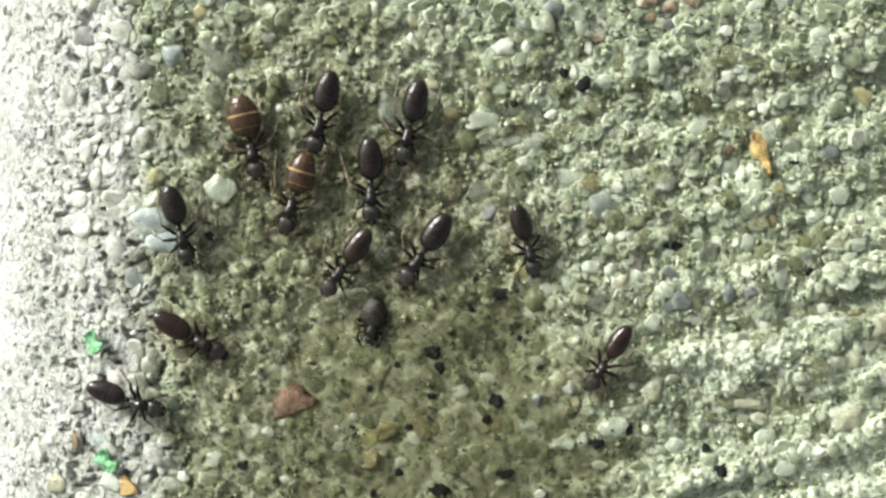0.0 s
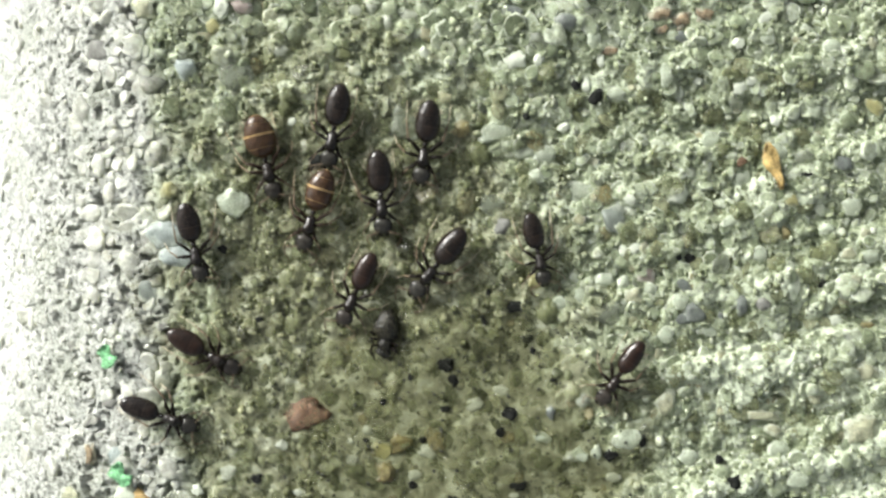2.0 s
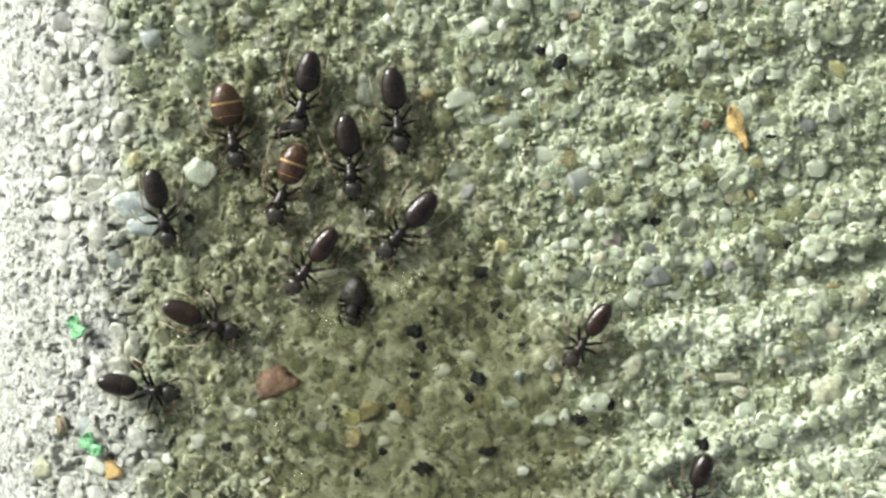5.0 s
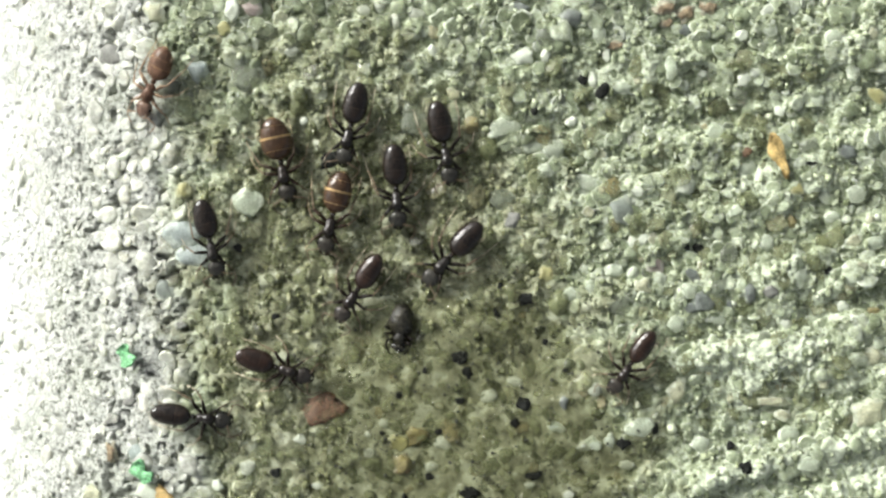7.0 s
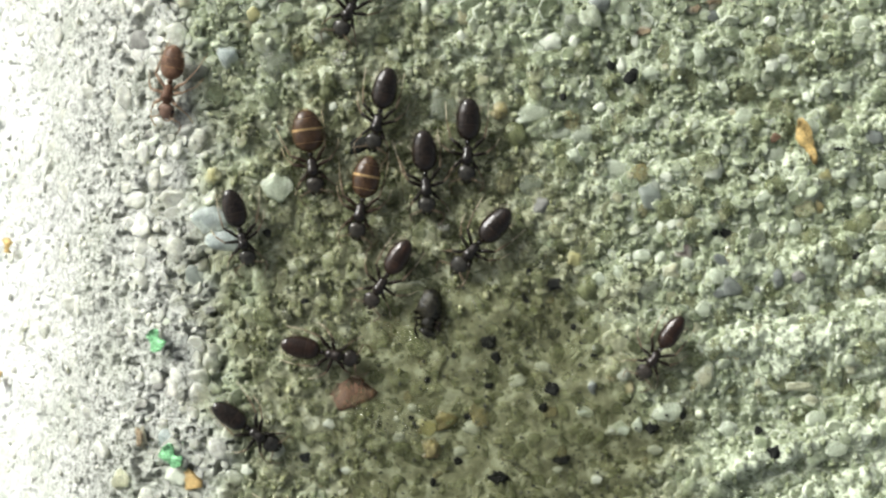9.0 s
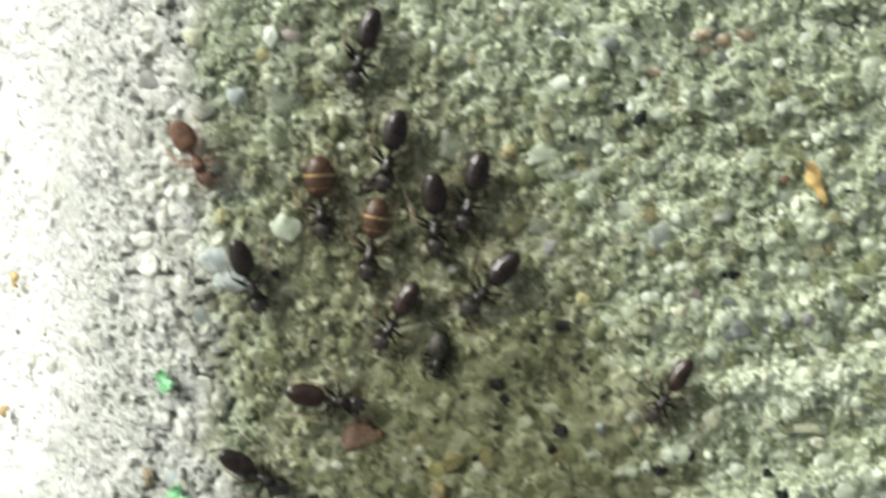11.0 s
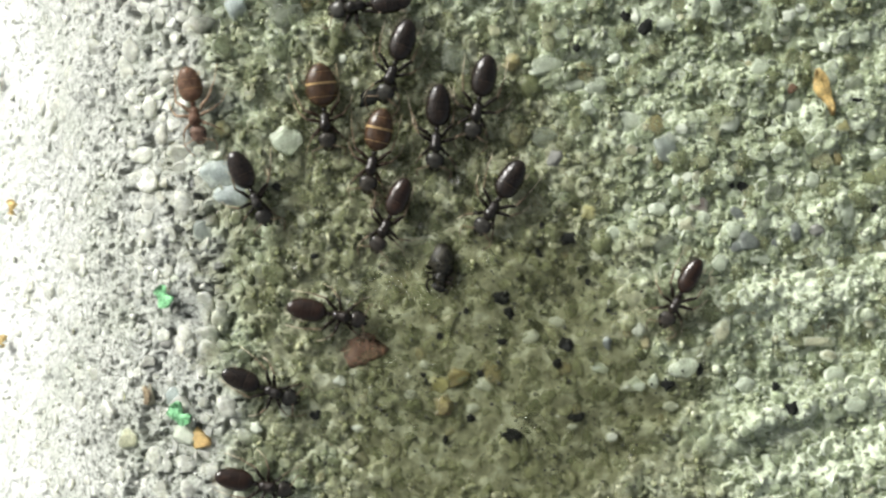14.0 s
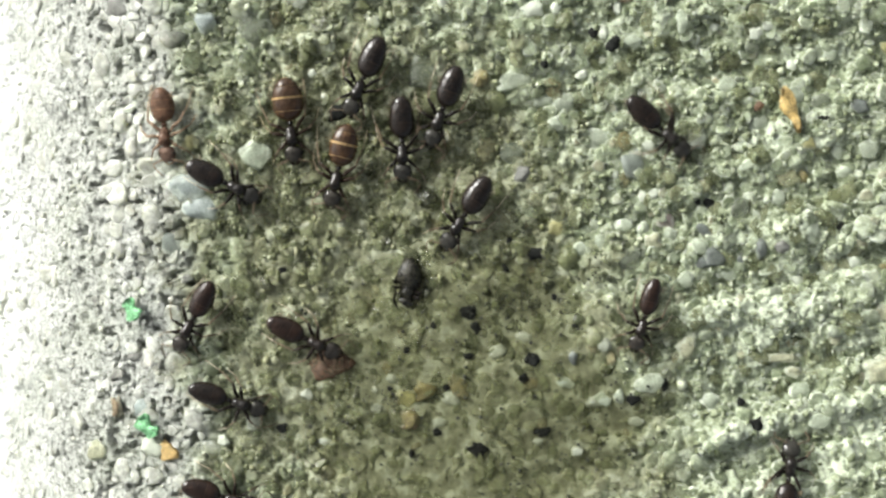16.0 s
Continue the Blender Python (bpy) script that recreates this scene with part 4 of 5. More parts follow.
def build_ant(coat, plump=1.0):
    """An ant 4.3 mm long, its waist at the origin, facing +y."""
    mats = COATS[coat]
    ant = new("ant")
    # gaster: soft skin, with four plates that lie on it like shells
    w = 0.62 * plump
    body = lambda u: w * max(0.0, 1 - abs((u - 0.45) / (0.55 if u > 0.45 else 0.45)) ** (2.1 if u > 0.45 else 2.7)) ** 0.56
    length, start = (2.0 if coat != "red" else 1.75) * (0.93 + 0.07 * plump), -0.12
    at = lambda u, grow=0.0: (start - length * u, max(body(u) + grow, 0.03), 0.78 - 0.1 * math.sin(u * 3) + 0.12 * (u - 0.5))
    gaster = part("gaster", lathe(bmesh.new(), [at(u) for u in np.linspace(0.01, 0.985, 22)], 20, 0.74), mats["skin"], ant)
    wide = coat == "banded"
    for lo, hi in ((0.02, 0.215), (0.225, 0.5), (0.55, 0.785), (0.79, 0.975)) if wide else ((0.02, 0.36), (0.37, 0.62), (0.625, 0.82), (0.82, 0.975)):
        bm = lathe(bmesh.new(), [at(u, 0.005) for u in np.linspace(lo, hi, 9)], 20, 0.74, hi > 0.9)
        part("tergite", bm, mats["back"], gaster)
    hair, rng = bmesh.new(), np.random.RandomState(8)
    for _ in range(34):
        u, a = rng.uniform(0.45, 0.98), rng.choice([rng.uniform(-0.3, 0.5), rng.uniform(2.6, 3.4)])
        y, r, z = at(u)
        root = Vector((r * math.cos(a), y, z + 0.74 * r * math.sin(a)))
        way = Vector((math.cos(a), -1.0 - rng.uniform(0, 0.8), 0.8 * math.sin(a))).normalized() * rng.uniform(0.14, 0.3)
        tube(hair, [root, root + way * 0.6, root + way], [0.009, 0.007, 0.004], 3)
    part("hairs", hair, mats["foot"], gaster, "pale bristles")
    part("petiole", lathe(bmesh.new(), [(-0.2, 0.07, 0.62), (-0.1, 0.13, 0.66), (0.0, 0.14, 0.72), (0.08, 0.09, 0.66), (0.16, 0.08, 0.62)], 10, 1.25), mats["body"], ant)
    part("mesosoma", lathe(bmesh.new(), [(0.08, 0.09, 0.66), (0.16, 0.19, 0.72), (0.3, 0.25, 0.76), (0.45, 0.24, 0.77), (0.56, 0.25, 0.81), (0.72, 0.3, 0.83), (0.86, 0.3, 0.8), (0.99, 0.22, 0.74), (1.07, 0.17, 0.69), (1.13, 0.13, 0.66)], 14, 1.0), mats["body"], ant)
    head = part("head", lathe(bmesh.new(), [(1.05, 0.15, 0.64), (1.09, 0.31, 0.64), (1.16, 0.39, 0.63), (1.32, 0.44, 0.61), (1.5, 0.425, 0.57), (1.68, 0.36, 0.52), (1.78, 0.28, 0.48), (1.82, 0.1, 0.46)], 18, 0.6), mats["face"], ant)
    for s in (-1, 1):
        bm = bmesh.new()
        bmesh.ops.create_icosphere(bm, subdivisions=2, radius=0.085 * MM)
        bmesh.ops.transform(bm, matrix=Matrix.Translation(Vector((0.38 * s, 1.4, 0.68)) * MM) @ Matrix.Diagonal((0.7, 1.1, 0.9, 1)), verts=bm.verts)
        part("eye", bm, EYE, head)
        part("mandible", tube(bmesh.new(), [(0.2 * s, 1.62, 0.48), (0.19 * s, 1.8, 0.44), (0.08 * s, 1.9, 0.42), (0.0, 1.92, 0.42)], [0.07, 0.08, 0.05, 0.015]), mats["leg"], head)
        part("antenna", tube(bmesh.new(), [(0.12 * s, 1.62, 0.62), (0.34 * s, 1.72, 0.72), (0.62 * s, 1.82, 0.68), (0.78 * s, 1.86, 0.6), (0.8 * s, 2.05, 0.42), (0.66 * s, 2.3, 0.22), (0.5 * s, 2.48, 0.12)], [0.026, 0.03, 0.032, 0.028, 0.03, 0.036, 0.024]), mats["shin"], head)
    for s, y0, knee, ankle, toe in LEGS:
        x0, z0 = 0.16, 0.58
        P = lambda p: (s * (p[0] - x0), p[1] - y0, p[2] - z0)
        mid = tuple((a + b) / 2 for a, b in zip((x0, y0, z0), knee))
        mid = (mid[0], mid[1], mid[2] + 0.08)
        leg = part("leg", tube(bmesh.new(), [P((x0, y0, z0)), P((x0 + 0.1, y0, z0 + 0.02)), P(mid), P(knee)], [0.085, 0.085, 0.098, 0.055]), mats["leg"], ant)
        leg.location = Vector((s * x0, y0, z0)) * MM
        shin = tuple((a + b) / 2 for a, b in zip(knee, ankle))
        part("shin", tube(bmesh.new(), [P(knee), P(shin), P(ankle)], [0.045, 0.046, 0.028]), mats["shin"], leg)
        part("foot", tube(bmesh.new(), [P(ankle), P(tuple((2 * a + b) / 3 for a, b in zip(ankle, toe))), P(toe)], [0.025, 0.023, 0.016], 5), mats["foot"], leg)
    return ant


def dead_ant(x, y, turn):
    """A drowned ant, curled up and sunk in the bait."""
    soaked_coat = plain_material("soaked_chitin", (0.02, 0.018, 0.011), 0.25, 0.3, 0.85, 1.0)
    mats = dict(COATS["dark"], back=soaked_coat, body=soaked_coat)
    ant = new("dead_ant")
    part("gaster", lathe(bmesh.new(), [(0.85, 0.1, 0.5), (0.75, 0.32, 0.52), (0.5, 0.5, 0.55), (0.1, 0.57, 0.55), (-0.2, 0.54, 0.52), (-0.5, 0.44, 0.45), (-0.75, 0.2, 0.4)], 18, 0.75), mats["back"], ant)
    part("mesosoma", lathe(bmesh.new(), [(-0.2, 0.1, 0.35), (-0.4, 0.33, 0.4), (-0.8, 0.36, 0.36), (-1.1, 0.2, 0.3)], 14), mats["body"], ant)
    part("head", lathe(bmesh.new(), [(-0.95, 0.1, 0.2), (-1.05, 0.33, 0.2), (-1.25, 0.36, 0.2), (-1.45, 0.2, 0.15)], 14, 0.8), mats["body"], ant)
    for s in (-1, 1):
        for y0, reach in ((-0.3, -0.5), (-0.6, -1.1), (-0.85, -1.6)):
            part("leg", tube(bmesh.new(), [(0.25 * s, y0, 0.4), (0.62 * s, y0 - 0.1, 0.7), (0.55 * s, (y0 + reach) / 2, 0.5), (0.35 * s, reach, 0.2)], [0.07, 0.06, 0.05, 0.03]), mats["leg"], ant)
    for ob in ant.children:
        for v in ob.data.vertices:
            v.co += 0.2 * MM * Vector(noise.noise_vector(v.co / (0.4 * MM)))
    px, py, pz, lean = surface(s_of(x, y), y, -0.15)
    ant.matrix_basis = pose(px * MM, py * MM, pz * MM, 0, 0, turn)
    return tagged(ant, "drowned dark ant, curled up in the bait puddle", "ant")


dead_ant(-2.0, -3.45, 172 + 180)

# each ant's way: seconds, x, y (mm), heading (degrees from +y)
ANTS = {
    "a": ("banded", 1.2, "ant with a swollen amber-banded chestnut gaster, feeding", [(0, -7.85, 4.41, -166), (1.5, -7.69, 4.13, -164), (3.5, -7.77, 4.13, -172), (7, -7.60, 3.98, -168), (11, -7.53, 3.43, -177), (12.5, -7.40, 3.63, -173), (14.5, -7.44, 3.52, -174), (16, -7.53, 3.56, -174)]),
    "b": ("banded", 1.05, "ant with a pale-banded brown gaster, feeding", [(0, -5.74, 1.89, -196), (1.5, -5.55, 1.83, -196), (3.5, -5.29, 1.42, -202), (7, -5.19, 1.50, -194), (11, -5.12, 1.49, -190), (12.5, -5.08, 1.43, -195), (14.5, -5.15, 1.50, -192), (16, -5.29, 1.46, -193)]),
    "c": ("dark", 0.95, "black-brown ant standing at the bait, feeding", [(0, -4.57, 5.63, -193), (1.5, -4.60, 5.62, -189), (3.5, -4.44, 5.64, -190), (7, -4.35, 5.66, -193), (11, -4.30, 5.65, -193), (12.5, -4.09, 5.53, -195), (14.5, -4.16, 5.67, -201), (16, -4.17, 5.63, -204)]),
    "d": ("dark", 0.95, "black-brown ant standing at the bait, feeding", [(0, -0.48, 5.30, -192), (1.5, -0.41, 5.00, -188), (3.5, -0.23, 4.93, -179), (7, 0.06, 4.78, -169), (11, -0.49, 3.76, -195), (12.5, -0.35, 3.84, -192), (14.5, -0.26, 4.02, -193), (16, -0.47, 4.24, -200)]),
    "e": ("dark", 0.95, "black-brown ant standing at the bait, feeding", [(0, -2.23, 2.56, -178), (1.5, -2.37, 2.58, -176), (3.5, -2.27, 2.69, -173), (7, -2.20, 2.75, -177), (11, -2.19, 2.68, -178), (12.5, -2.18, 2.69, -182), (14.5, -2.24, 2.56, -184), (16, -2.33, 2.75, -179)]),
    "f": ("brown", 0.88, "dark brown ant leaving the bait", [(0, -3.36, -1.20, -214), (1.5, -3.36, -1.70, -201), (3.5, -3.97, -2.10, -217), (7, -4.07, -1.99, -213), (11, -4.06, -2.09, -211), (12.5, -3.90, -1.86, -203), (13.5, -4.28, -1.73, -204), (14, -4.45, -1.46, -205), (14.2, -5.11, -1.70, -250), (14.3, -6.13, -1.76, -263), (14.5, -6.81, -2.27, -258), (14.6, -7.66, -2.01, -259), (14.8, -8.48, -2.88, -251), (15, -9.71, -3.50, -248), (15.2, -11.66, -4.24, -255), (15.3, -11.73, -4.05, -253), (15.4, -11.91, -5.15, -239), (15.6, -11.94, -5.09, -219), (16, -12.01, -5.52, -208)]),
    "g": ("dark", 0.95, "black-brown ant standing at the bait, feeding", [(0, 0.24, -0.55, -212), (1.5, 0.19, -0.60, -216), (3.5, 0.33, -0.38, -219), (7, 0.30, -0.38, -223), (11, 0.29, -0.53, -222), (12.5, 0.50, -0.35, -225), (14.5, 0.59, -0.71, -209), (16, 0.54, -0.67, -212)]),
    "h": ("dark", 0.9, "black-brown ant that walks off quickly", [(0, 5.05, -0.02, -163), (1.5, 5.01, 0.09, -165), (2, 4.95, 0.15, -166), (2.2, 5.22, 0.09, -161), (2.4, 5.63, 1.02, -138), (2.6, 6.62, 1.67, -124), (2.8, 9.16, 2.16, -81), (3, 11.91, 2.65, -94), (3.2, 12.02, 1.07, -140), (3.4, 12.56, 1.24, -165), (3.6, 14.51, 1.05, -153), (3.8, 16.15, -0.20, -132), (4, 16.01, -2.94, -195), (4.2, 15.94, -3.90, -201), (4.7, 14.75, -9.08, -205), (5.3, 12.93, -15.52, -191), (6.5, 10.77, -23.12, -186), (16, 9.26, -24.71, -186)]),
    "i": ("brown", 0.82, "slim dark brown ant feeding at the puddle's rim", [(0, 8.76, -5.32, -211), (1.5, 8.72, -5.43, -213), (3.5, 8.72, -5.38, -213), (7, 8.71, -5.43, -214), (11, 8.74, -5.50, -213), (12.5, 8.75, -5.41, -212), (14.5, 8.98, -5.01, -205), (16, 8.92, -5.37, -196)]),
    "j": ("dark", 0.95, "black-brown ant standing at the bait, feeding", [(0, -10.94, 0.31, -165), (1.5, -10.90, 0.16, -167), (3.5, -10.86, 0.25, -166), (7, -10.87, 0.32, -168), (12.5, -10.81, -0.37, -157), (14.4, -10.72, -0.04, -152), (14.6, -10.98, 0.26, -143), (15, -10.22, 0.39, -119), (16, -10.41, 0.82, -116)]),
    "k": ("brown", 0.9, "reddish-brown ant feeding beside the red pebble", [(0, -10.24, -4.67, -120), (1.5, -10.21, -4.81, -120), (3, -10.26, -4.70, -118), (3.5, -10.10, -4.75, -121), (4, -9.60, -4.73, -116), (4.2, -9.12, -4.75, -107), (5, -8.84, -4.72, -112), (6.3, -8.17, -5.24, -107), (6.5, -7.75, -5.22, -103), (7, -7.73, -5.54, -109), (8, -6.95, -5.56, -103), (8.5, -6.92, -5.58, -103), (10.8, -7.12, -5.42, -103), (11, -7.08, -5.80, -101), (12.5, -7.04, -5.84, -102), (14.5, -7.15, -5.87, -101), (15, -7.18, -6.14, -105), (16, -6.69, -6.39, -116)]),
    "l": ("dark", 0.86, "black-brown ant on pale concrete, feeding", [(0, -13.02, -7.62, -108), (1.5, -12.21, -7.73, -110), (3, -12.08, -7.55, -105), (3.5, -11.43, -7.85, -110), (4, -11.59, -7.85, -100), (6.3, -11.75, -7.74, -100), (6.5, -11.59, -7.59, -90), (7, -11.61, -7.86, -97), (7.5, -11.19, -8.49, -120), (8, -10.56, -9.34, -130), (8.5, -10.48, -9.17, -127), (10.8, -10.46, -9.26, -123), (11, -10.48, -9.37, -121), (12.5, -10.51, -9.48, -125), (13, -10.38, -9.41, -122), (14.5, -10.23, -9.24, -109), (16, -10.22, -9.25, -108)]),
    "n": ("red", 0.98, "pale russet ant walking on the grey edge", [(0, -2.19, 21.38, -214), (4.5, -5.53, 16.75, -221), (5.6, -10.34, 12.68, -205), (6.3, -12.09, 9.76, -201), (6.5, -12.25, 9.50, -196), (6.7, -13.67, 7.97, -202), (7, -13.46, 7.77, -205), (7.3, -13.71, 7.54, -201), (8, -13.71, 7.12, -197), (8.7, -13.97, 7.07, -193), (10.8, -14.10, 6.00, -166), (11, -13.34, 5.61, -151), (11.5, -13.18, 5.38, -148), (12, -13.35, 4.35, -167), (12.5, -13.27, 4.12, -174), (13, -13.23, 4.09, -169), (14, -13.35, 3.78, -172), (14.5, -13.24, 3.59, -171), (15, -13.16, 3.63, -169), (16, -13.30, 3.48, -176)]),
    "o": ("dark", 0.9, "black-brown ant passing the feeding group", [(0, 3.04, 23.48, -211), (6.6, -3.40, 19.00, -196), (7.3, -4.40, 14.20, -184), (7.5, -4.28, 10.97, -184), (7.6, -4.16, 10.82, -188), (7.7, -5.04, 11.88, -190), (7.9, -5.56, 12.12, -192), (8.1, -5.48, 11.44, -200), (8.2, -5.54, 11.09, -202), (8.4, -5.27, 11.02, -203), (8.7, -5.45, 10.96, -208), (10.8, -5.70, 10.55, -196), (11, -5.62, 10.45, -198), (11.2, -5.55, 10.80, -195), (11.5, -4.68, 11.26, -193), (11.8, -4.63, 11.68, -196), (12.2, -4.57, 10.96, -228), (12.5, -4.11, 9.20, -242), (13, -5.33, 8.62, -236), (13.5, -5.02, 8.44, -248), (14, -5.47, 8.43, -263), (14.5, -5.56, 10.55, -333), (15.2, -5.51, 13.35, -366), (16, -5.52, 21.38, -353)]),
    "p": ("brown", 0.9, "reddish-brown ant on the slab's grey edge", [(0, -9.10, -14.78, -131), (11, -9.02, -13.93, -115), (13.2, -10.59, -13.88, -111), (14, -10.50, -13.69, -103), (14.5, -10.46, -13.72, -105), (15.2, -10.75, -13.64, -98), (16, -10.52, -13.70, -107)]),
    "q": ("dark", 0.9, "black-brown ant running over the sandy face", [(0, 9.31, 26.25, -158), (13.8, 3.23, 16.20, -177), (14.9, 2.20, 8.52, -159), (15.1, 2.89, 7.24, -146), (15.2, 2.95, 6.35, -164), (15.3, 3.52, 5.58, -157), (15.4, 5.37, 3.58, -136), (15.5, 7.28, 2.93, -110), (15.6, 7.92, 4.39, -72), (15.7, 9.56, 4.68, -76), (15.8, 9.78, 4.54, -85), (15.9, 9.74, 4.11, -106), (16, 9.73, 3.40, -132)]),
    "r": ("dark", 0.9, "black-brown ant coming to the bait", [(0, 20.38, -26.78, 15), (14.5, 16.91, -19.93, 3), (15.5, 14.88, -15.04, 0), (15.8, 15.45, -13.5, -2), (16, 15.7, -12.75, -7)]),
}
SMALL = {"h": 0.88, "i": 0.9, "j": 0.94, "k": 0.95, "l": 0.95, "p": 0.93, "n": 0.95, "f": 0.95}  # the slighter ants
STAND = 0.12  # how far the feet stand above the paste, on the grains (mm)


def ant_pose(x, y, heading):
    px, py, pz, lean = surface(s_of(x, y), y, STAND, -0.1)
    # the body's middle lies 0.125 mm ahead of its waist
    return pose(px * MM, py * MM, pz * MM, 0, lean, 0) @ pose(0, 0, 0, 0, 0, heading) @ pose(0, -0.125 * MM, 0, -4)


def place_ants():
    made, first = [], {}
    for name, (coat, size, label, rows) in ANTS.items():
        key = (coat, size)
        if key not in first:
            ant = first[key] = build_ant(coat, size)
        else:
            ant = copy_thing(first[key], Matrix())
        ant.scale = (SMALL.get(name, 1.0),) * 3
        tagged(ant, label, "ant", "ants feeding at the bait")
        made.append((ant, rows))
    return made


TROOP = place_ants()


# ---- the bait: a thin clear puddle between the grains ----
def puddle():
    m = Mat("clear_bait", 0.08)
    glass = m.n.new("ShaderNodeBsdfTransparent")
    glass.inputs[0].default_value = (0.95, 0.95, 0.86, 1)
    gloss = m.n.new("ShaderNodeBsdfGlossy")
    gloss.inputs["Roughness"].default_value = 0.06
    fresnel = m.n.new("ShaderNodeFresnel")
    fresnel.inputs[0].default_value = 1.36
    mixed = m.n.new("ShaderNodeMixShader")
    m.l.new(fresnel.outputs[0], mixed.inputs[0])
    m.l.new(glass.outputs[0], mixed.inputs[1])
    m.l.new(gloss.outputs[0], mixed.inputs[2])
    m.l.new(mixed.outputs[0], m.n["Material Output"].inputs[0])
    bump = m.n.new("ShaderNodeBump")
    bump.inputs["Strength"].default_value, bump.inputs["Distance"].default_value = 0.8, 0.3 * MM
    m.l.new(m.noise(0.45, 3), bump.inputs["Height"])
    m.l.new(bump.outputs[0], gloss.inputs["Normal"])
    bm = bmesh.new()
    rings = []
    for k in range(25):
        f = k / 24
        ring = []
        for j in range(96):
            a = 2 * math.pi * j / 96
            edge = 0.9 + 0.16 * noise.noise((2.2 * math.cos(a), 2.2 * math.sin(a), 3)) + 0.08 * noise.noise((7 * math.cos(a), 7 * math.sin(a), 8))
            x, y = POOL[0] + POOL[2] * edge * f * math.cos(a), POOL[1] + POOL[3] * edge * f * math.sin(a)
            z = 0.2 * (1 - f ** 6) - 0.25 * f ** 8 + 0.2 * float(smooth_noise(np.array(x), np.array(y), 4.0, 3, 2))
            ring.append(bm.verts.new(Vector((x, y, z)) * MM))
        rings.append(ring)
    for a, b in zip(rings[1:], rings[2:]):
        for j in range(96):
            bm.faces.new((a[j], b[j], b[(j + 1) % 96], a[(j + 1) % 96]))
    bm.faces.new(rings[1])
    for v in rings[0]:
        bm.verts.remove(v)
    bmesh.ops.recalc_face_normals(bm, faces=bm.faces)
    ob = tagged(part("bait_puddle", bm, m.mat), "thin clear sticky bait puddle on the concrete", "liquid bait")
    ob.visible_shadow = False


puddle()


# ---- sand: the nearest grains singly, the rest joined ----
def sand():
    places = scatter(RNG, 60000, 0.13, 0.58, PLACED)
    shapes = [plate_shape(RNG) if k % 2 else bead_shape(RNG) for k in range(60)]
    near = sorted(range(len(places)), key=lambda k: -places[k][2] if -9 < places[k][0] < 19 and abs(places[k][1]) < 9 else 9)[:300]
    meshes = []
    for co, tris, rim in shapes[:20]:
        me = bpy.data.meshes.new("grain")
        me.from_pydata([tuple(c) for c in co * MM], [], tris.tolist())
        me.polygons.foreach_set("use_smooth", np.ones(len(tris), bool))
        me.materials.append(PIECES)
        add_flanks(me, rim)
        meshes.append(me)
    chosen = set(near)
    at_s, at_y = np.array([p[:2] for p in places]).T
    deep = 0.22 * soaked(at_s, at_y) + 0.3 * chalk(at_s, at_y)
    verts, faces, pale, count = [], [], [], 0
    for k, (s, y, r) in enumerate(places):
        sunk = r * deep[k]
        m = seat(s, y, r * RNG.uniform(-0.32, 0.13) - sunk) @ pose(0, 0, 0, *RNG.normal(0, 11, 2), RNG.uniform(0, 360))
        if k in chosen:
            ob = new("grain", meshes[k % 20])
            ob.parent = slab
            ob.matrix_basis = m @ Matrix.Diagonal((r, r, r * 0.7, 1))
            continue
        co, tris, rim = shapes[RNG.randint(60)]
        R = np.array(m.to_3x3())
        verts.append((co * (r, r, r * 0.7) * MM) @ R.T + np.array(m.translation))
        faces.append(tris + count)
        pale.append(rim)
        count += len(co)
    add_flanks(joined("sand", verts, faces, GRAINS, "grey-green sand grains set in the concrete").data, np.concatenate(pale))


def crumbs():
    """Fine crumbs of cement and sand over the whole face."""
    p = (1 + 5 ** 0.5) / 2
    unit = np.array([(-1, p, 0), (1, p, 0), (-1, -p, 0), (1, -p, 0), (0, -1, p), (0, 1, p), (0, -1, -p), (0, 1, -p), (p, 0, -1), (p, 0, 1), (-p, 0, -1), (-p, 0, 1)]) / 1.9
    tris = np.array([int(c, 16) for c in "0b5 051 017 07a 0ab 159 5b4 ba2 a76 718 394 342 326 368 389 495 24b 62a 867 981".replace(" ", "")]).reshape(20, 3)
    n = 34000
    s, y = RNG.uniform(-40, 26, n), RNG.uniform(-18.5, 18.5, n)
    keep = RNG.uniform(size=n) > np.maximum(0.96 * soaked(s, y), np.where(s + 0.12 * y < -12, 0.88, 0.0))
    for a, c, q in PLACED:
        keep &= (s - a) ** 2 + (y - c) ** 2 > (1.2 * q) ** 2
    s, y = s[keep], y[keep]
    n = len(s)
    r = np.clip(RNG.lognormal(math.log(0.062), 0.45, n), 0.03, 0.16)
    x, z, nx, nz = profile(s, y)
    h = relief(s, y) + r * 0.3 + RNG.uniform(-0.05, 0.12, n)
    mid = np.stack([x + nx * h, y, z + nz * h], -1)
    co = unit[None] * r[:, None, None] * RNG.uniform(0.4, 1.7, (n, 1, 3)) * RNG.uniform(0.45, 1.5, (n, 12, 1)) + mid[:, None]
    joined("crumbs", [co.reshape(-1, 3) * MM], [(tris[None] + 12 * np.arange(n)[:, None, None]).reshape(-1, 3)], CRUMBS, "fine pale crumbs of cement on the concrete")


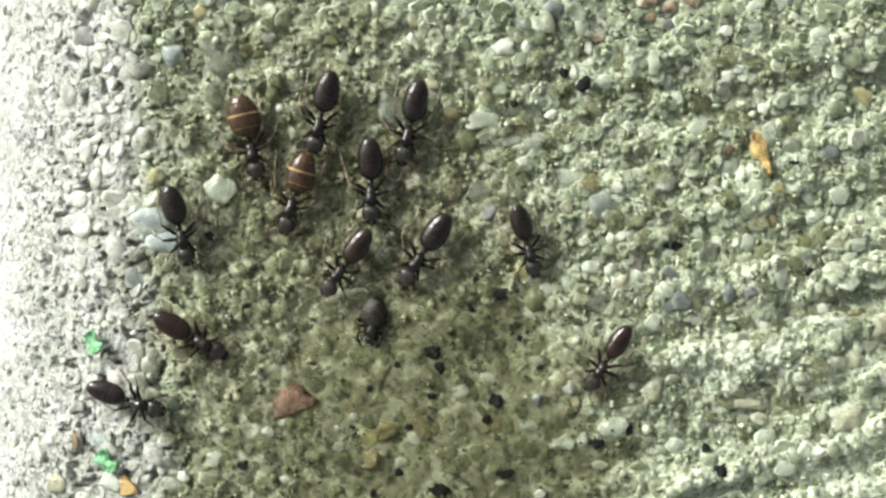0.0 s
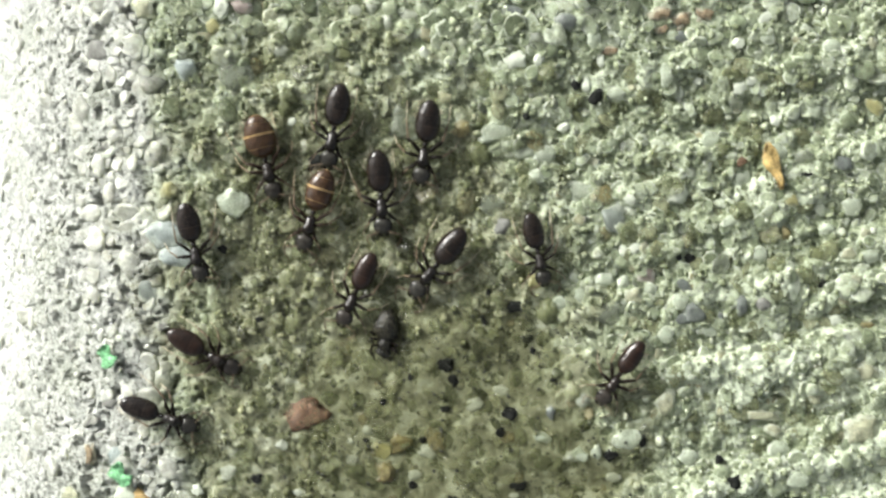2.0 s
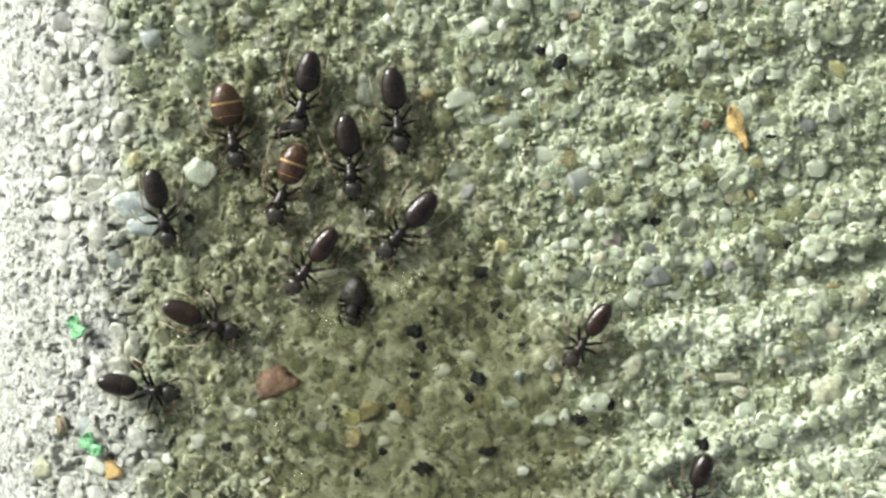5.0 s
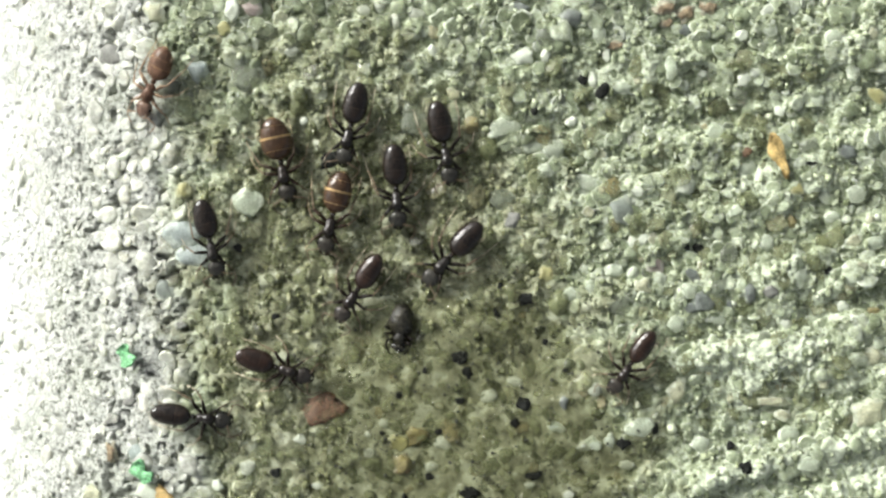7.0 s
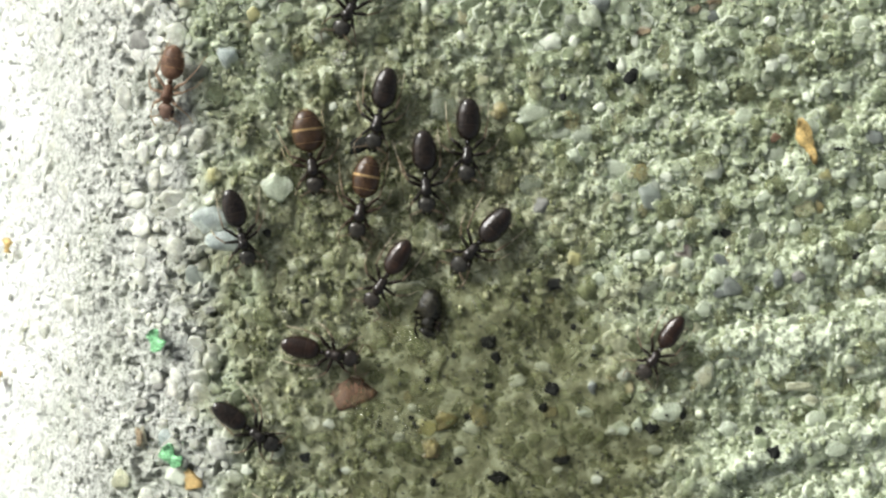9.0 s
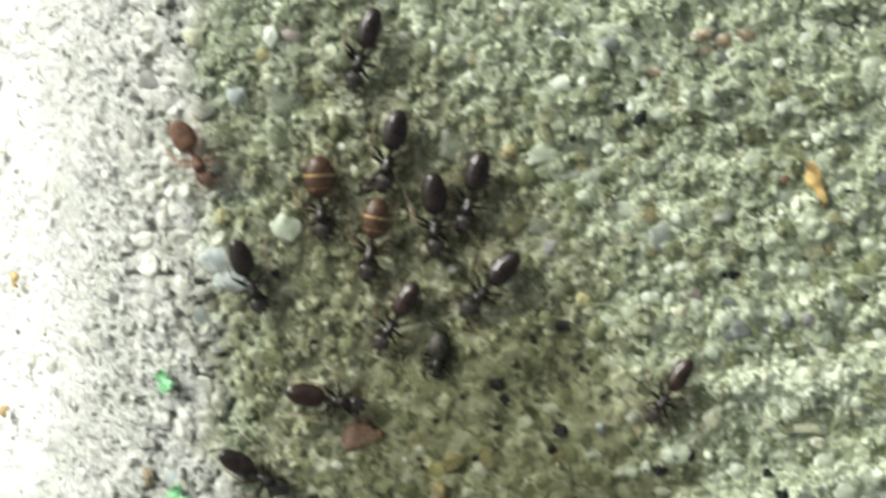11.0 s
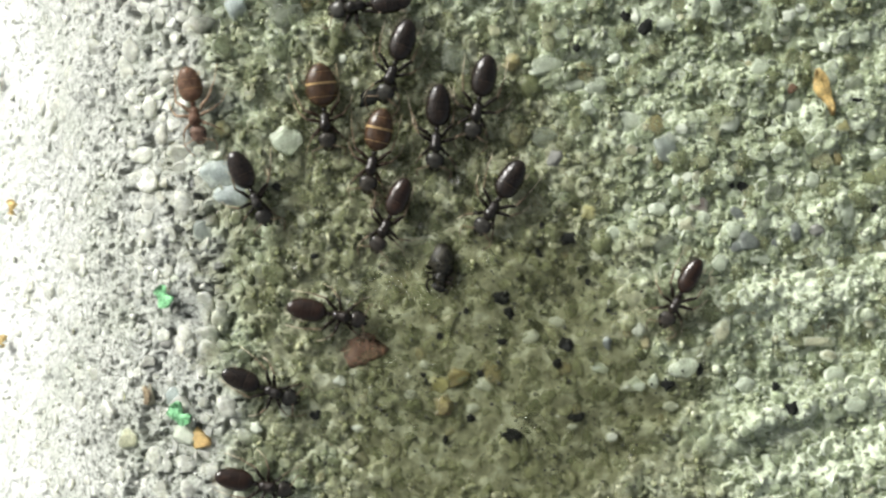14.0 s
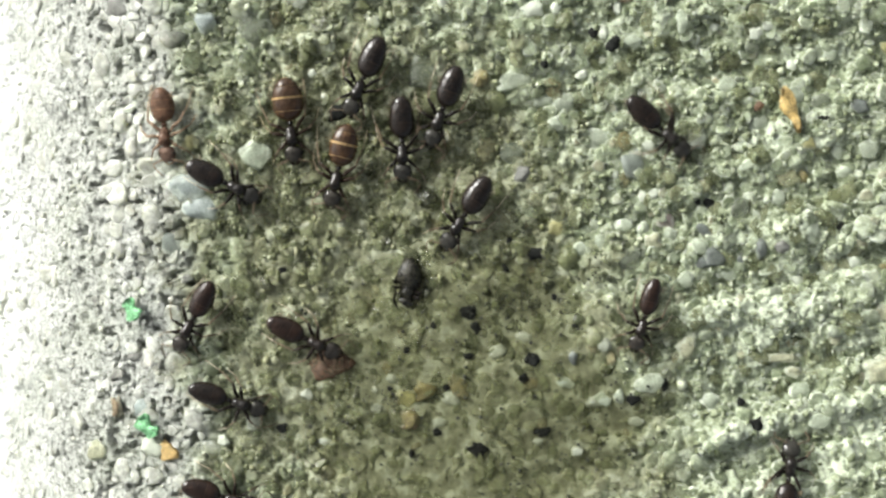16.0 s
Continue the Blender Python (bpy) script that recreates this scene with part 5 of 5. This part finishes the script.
def pores():
    """Small dark discs that stand for shaded pores all through the soaked patch."""
    verts, faces = [], []
    unit, tris = grain_shape(RNG, 1.0, 1, 4)
    knots = RNG.normal(0, 0.5, (26, 2))
    for n in range(460):
        a, f = RNG.uniform(0, 6.3), RNG.uniform(0, 1) ** 0.5
        u, v = 0.95 * f * math.cos(a), 0.95 * f * math.sin(a)
        if n % 2:
            u, v = knots[n % 26] + RNG.normal(0, 0.045, 2)
        s, y = POOL[0] + POOL[2] * u, POOL[1] + POOL[3] * v
        if any((s - a) ** 2 + (y - b) ** 2 < (1.6 * q) ** 2 for a, b, q in PLACED if q > 0.5):
            continue
        r = RNG.uniform(0.03, 0.06) if n % 2 else RNG.uniform(0.04, 0.1)
        x, yy, z, _ = surface(s, y, 0.2)
        faces.append(tris + len(unit) * len(verts))
        verts.append((unit * (r, r * RNG.uniform(0.7, 1.3), 0.1) + (x, yy, z)) * MM)
    joined("grit", verts, faces, plain_material("dark_olive_pore", (0.025, 0.027, 0.016), 0.8, 0.2, 0.3), "fine black specks standing for pores in the soaked patch")


def joined(name, verts, faces, material, label):
    V, F = np.concatenate(verts), np.concatenate(faces)
    me = bpy.data.meshes.new(name)
    me.vertices.add(len(V))
    me.vertices.foreach_set("co", V.ravel())
    me.loops.add(F.size)
    me.loops.foreach_set("vertex_index", F.ravel())
    me.polygons.add(len(F))
    me.polygons.foreach_set("loop_start", np.arange(0, F.size, 3))
    me.polygons.foreach_set("loop_total", np.full(len(F), 3))
    me.update(calc_edges=True)
    me.polygons.foreach_set("use_smooth", np.ones(len(F), bool))
    me.materials.append(material)
    ob = new(name, me)
    ob.parent = slab
    return tagged(ob, label, kind="stuff")


sand()
crumbs()
pores()


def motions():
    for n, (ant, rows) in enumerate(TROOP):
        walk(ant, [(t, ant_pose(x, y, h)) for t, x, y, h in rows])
        rng = np.random.RandomState(50 + n)
        # steps: the legs swing in two sets of three while the ant walks
        keys = [0.0]
        for (t, x, y, h), (t2, x2, y2, h2) in zip(rows, rows[1:]):
            far, tt = math.hypot(x2 - x, y2 - y) + abs(h2 - h) / 60, t2 - t
            keys += list(np.arange(t, t2, 0.1))[1:] if far / tt > 1.2 and tt < 1.6 else []
            keys.append(t2)
        keys = sorted({round(k, 2) for k in keys})
        speed = lambda t: max([math.hypot(b[1] - a[1], b[2] - a[2]) / (b[0] - a[0]) for a, b in zip(rows, rows[1:]) if a[0] - 0.05 <= t <= b[0] + 0.05])
        legs = [c for c in ant.children if c.name.startswith("leg")]
        for k, leg in enumerate(legs):
            side = 1 if leg.location.x > 0 else -1
            rest = rng.uniform(-14, 14)
            home = leg.location.copy()
            out = []
            for t in keys:
                swing = 16 * min(1.0, speed(t) / 3) * math.sin(2 * math.pi * t * 3.7 + math.pi * k)
                out.append((t, Matrix.Translation(home) @ pose(0, 0, 0, 0, 0, side * rest + side * swing)))
            walk(leg, out)


motions()
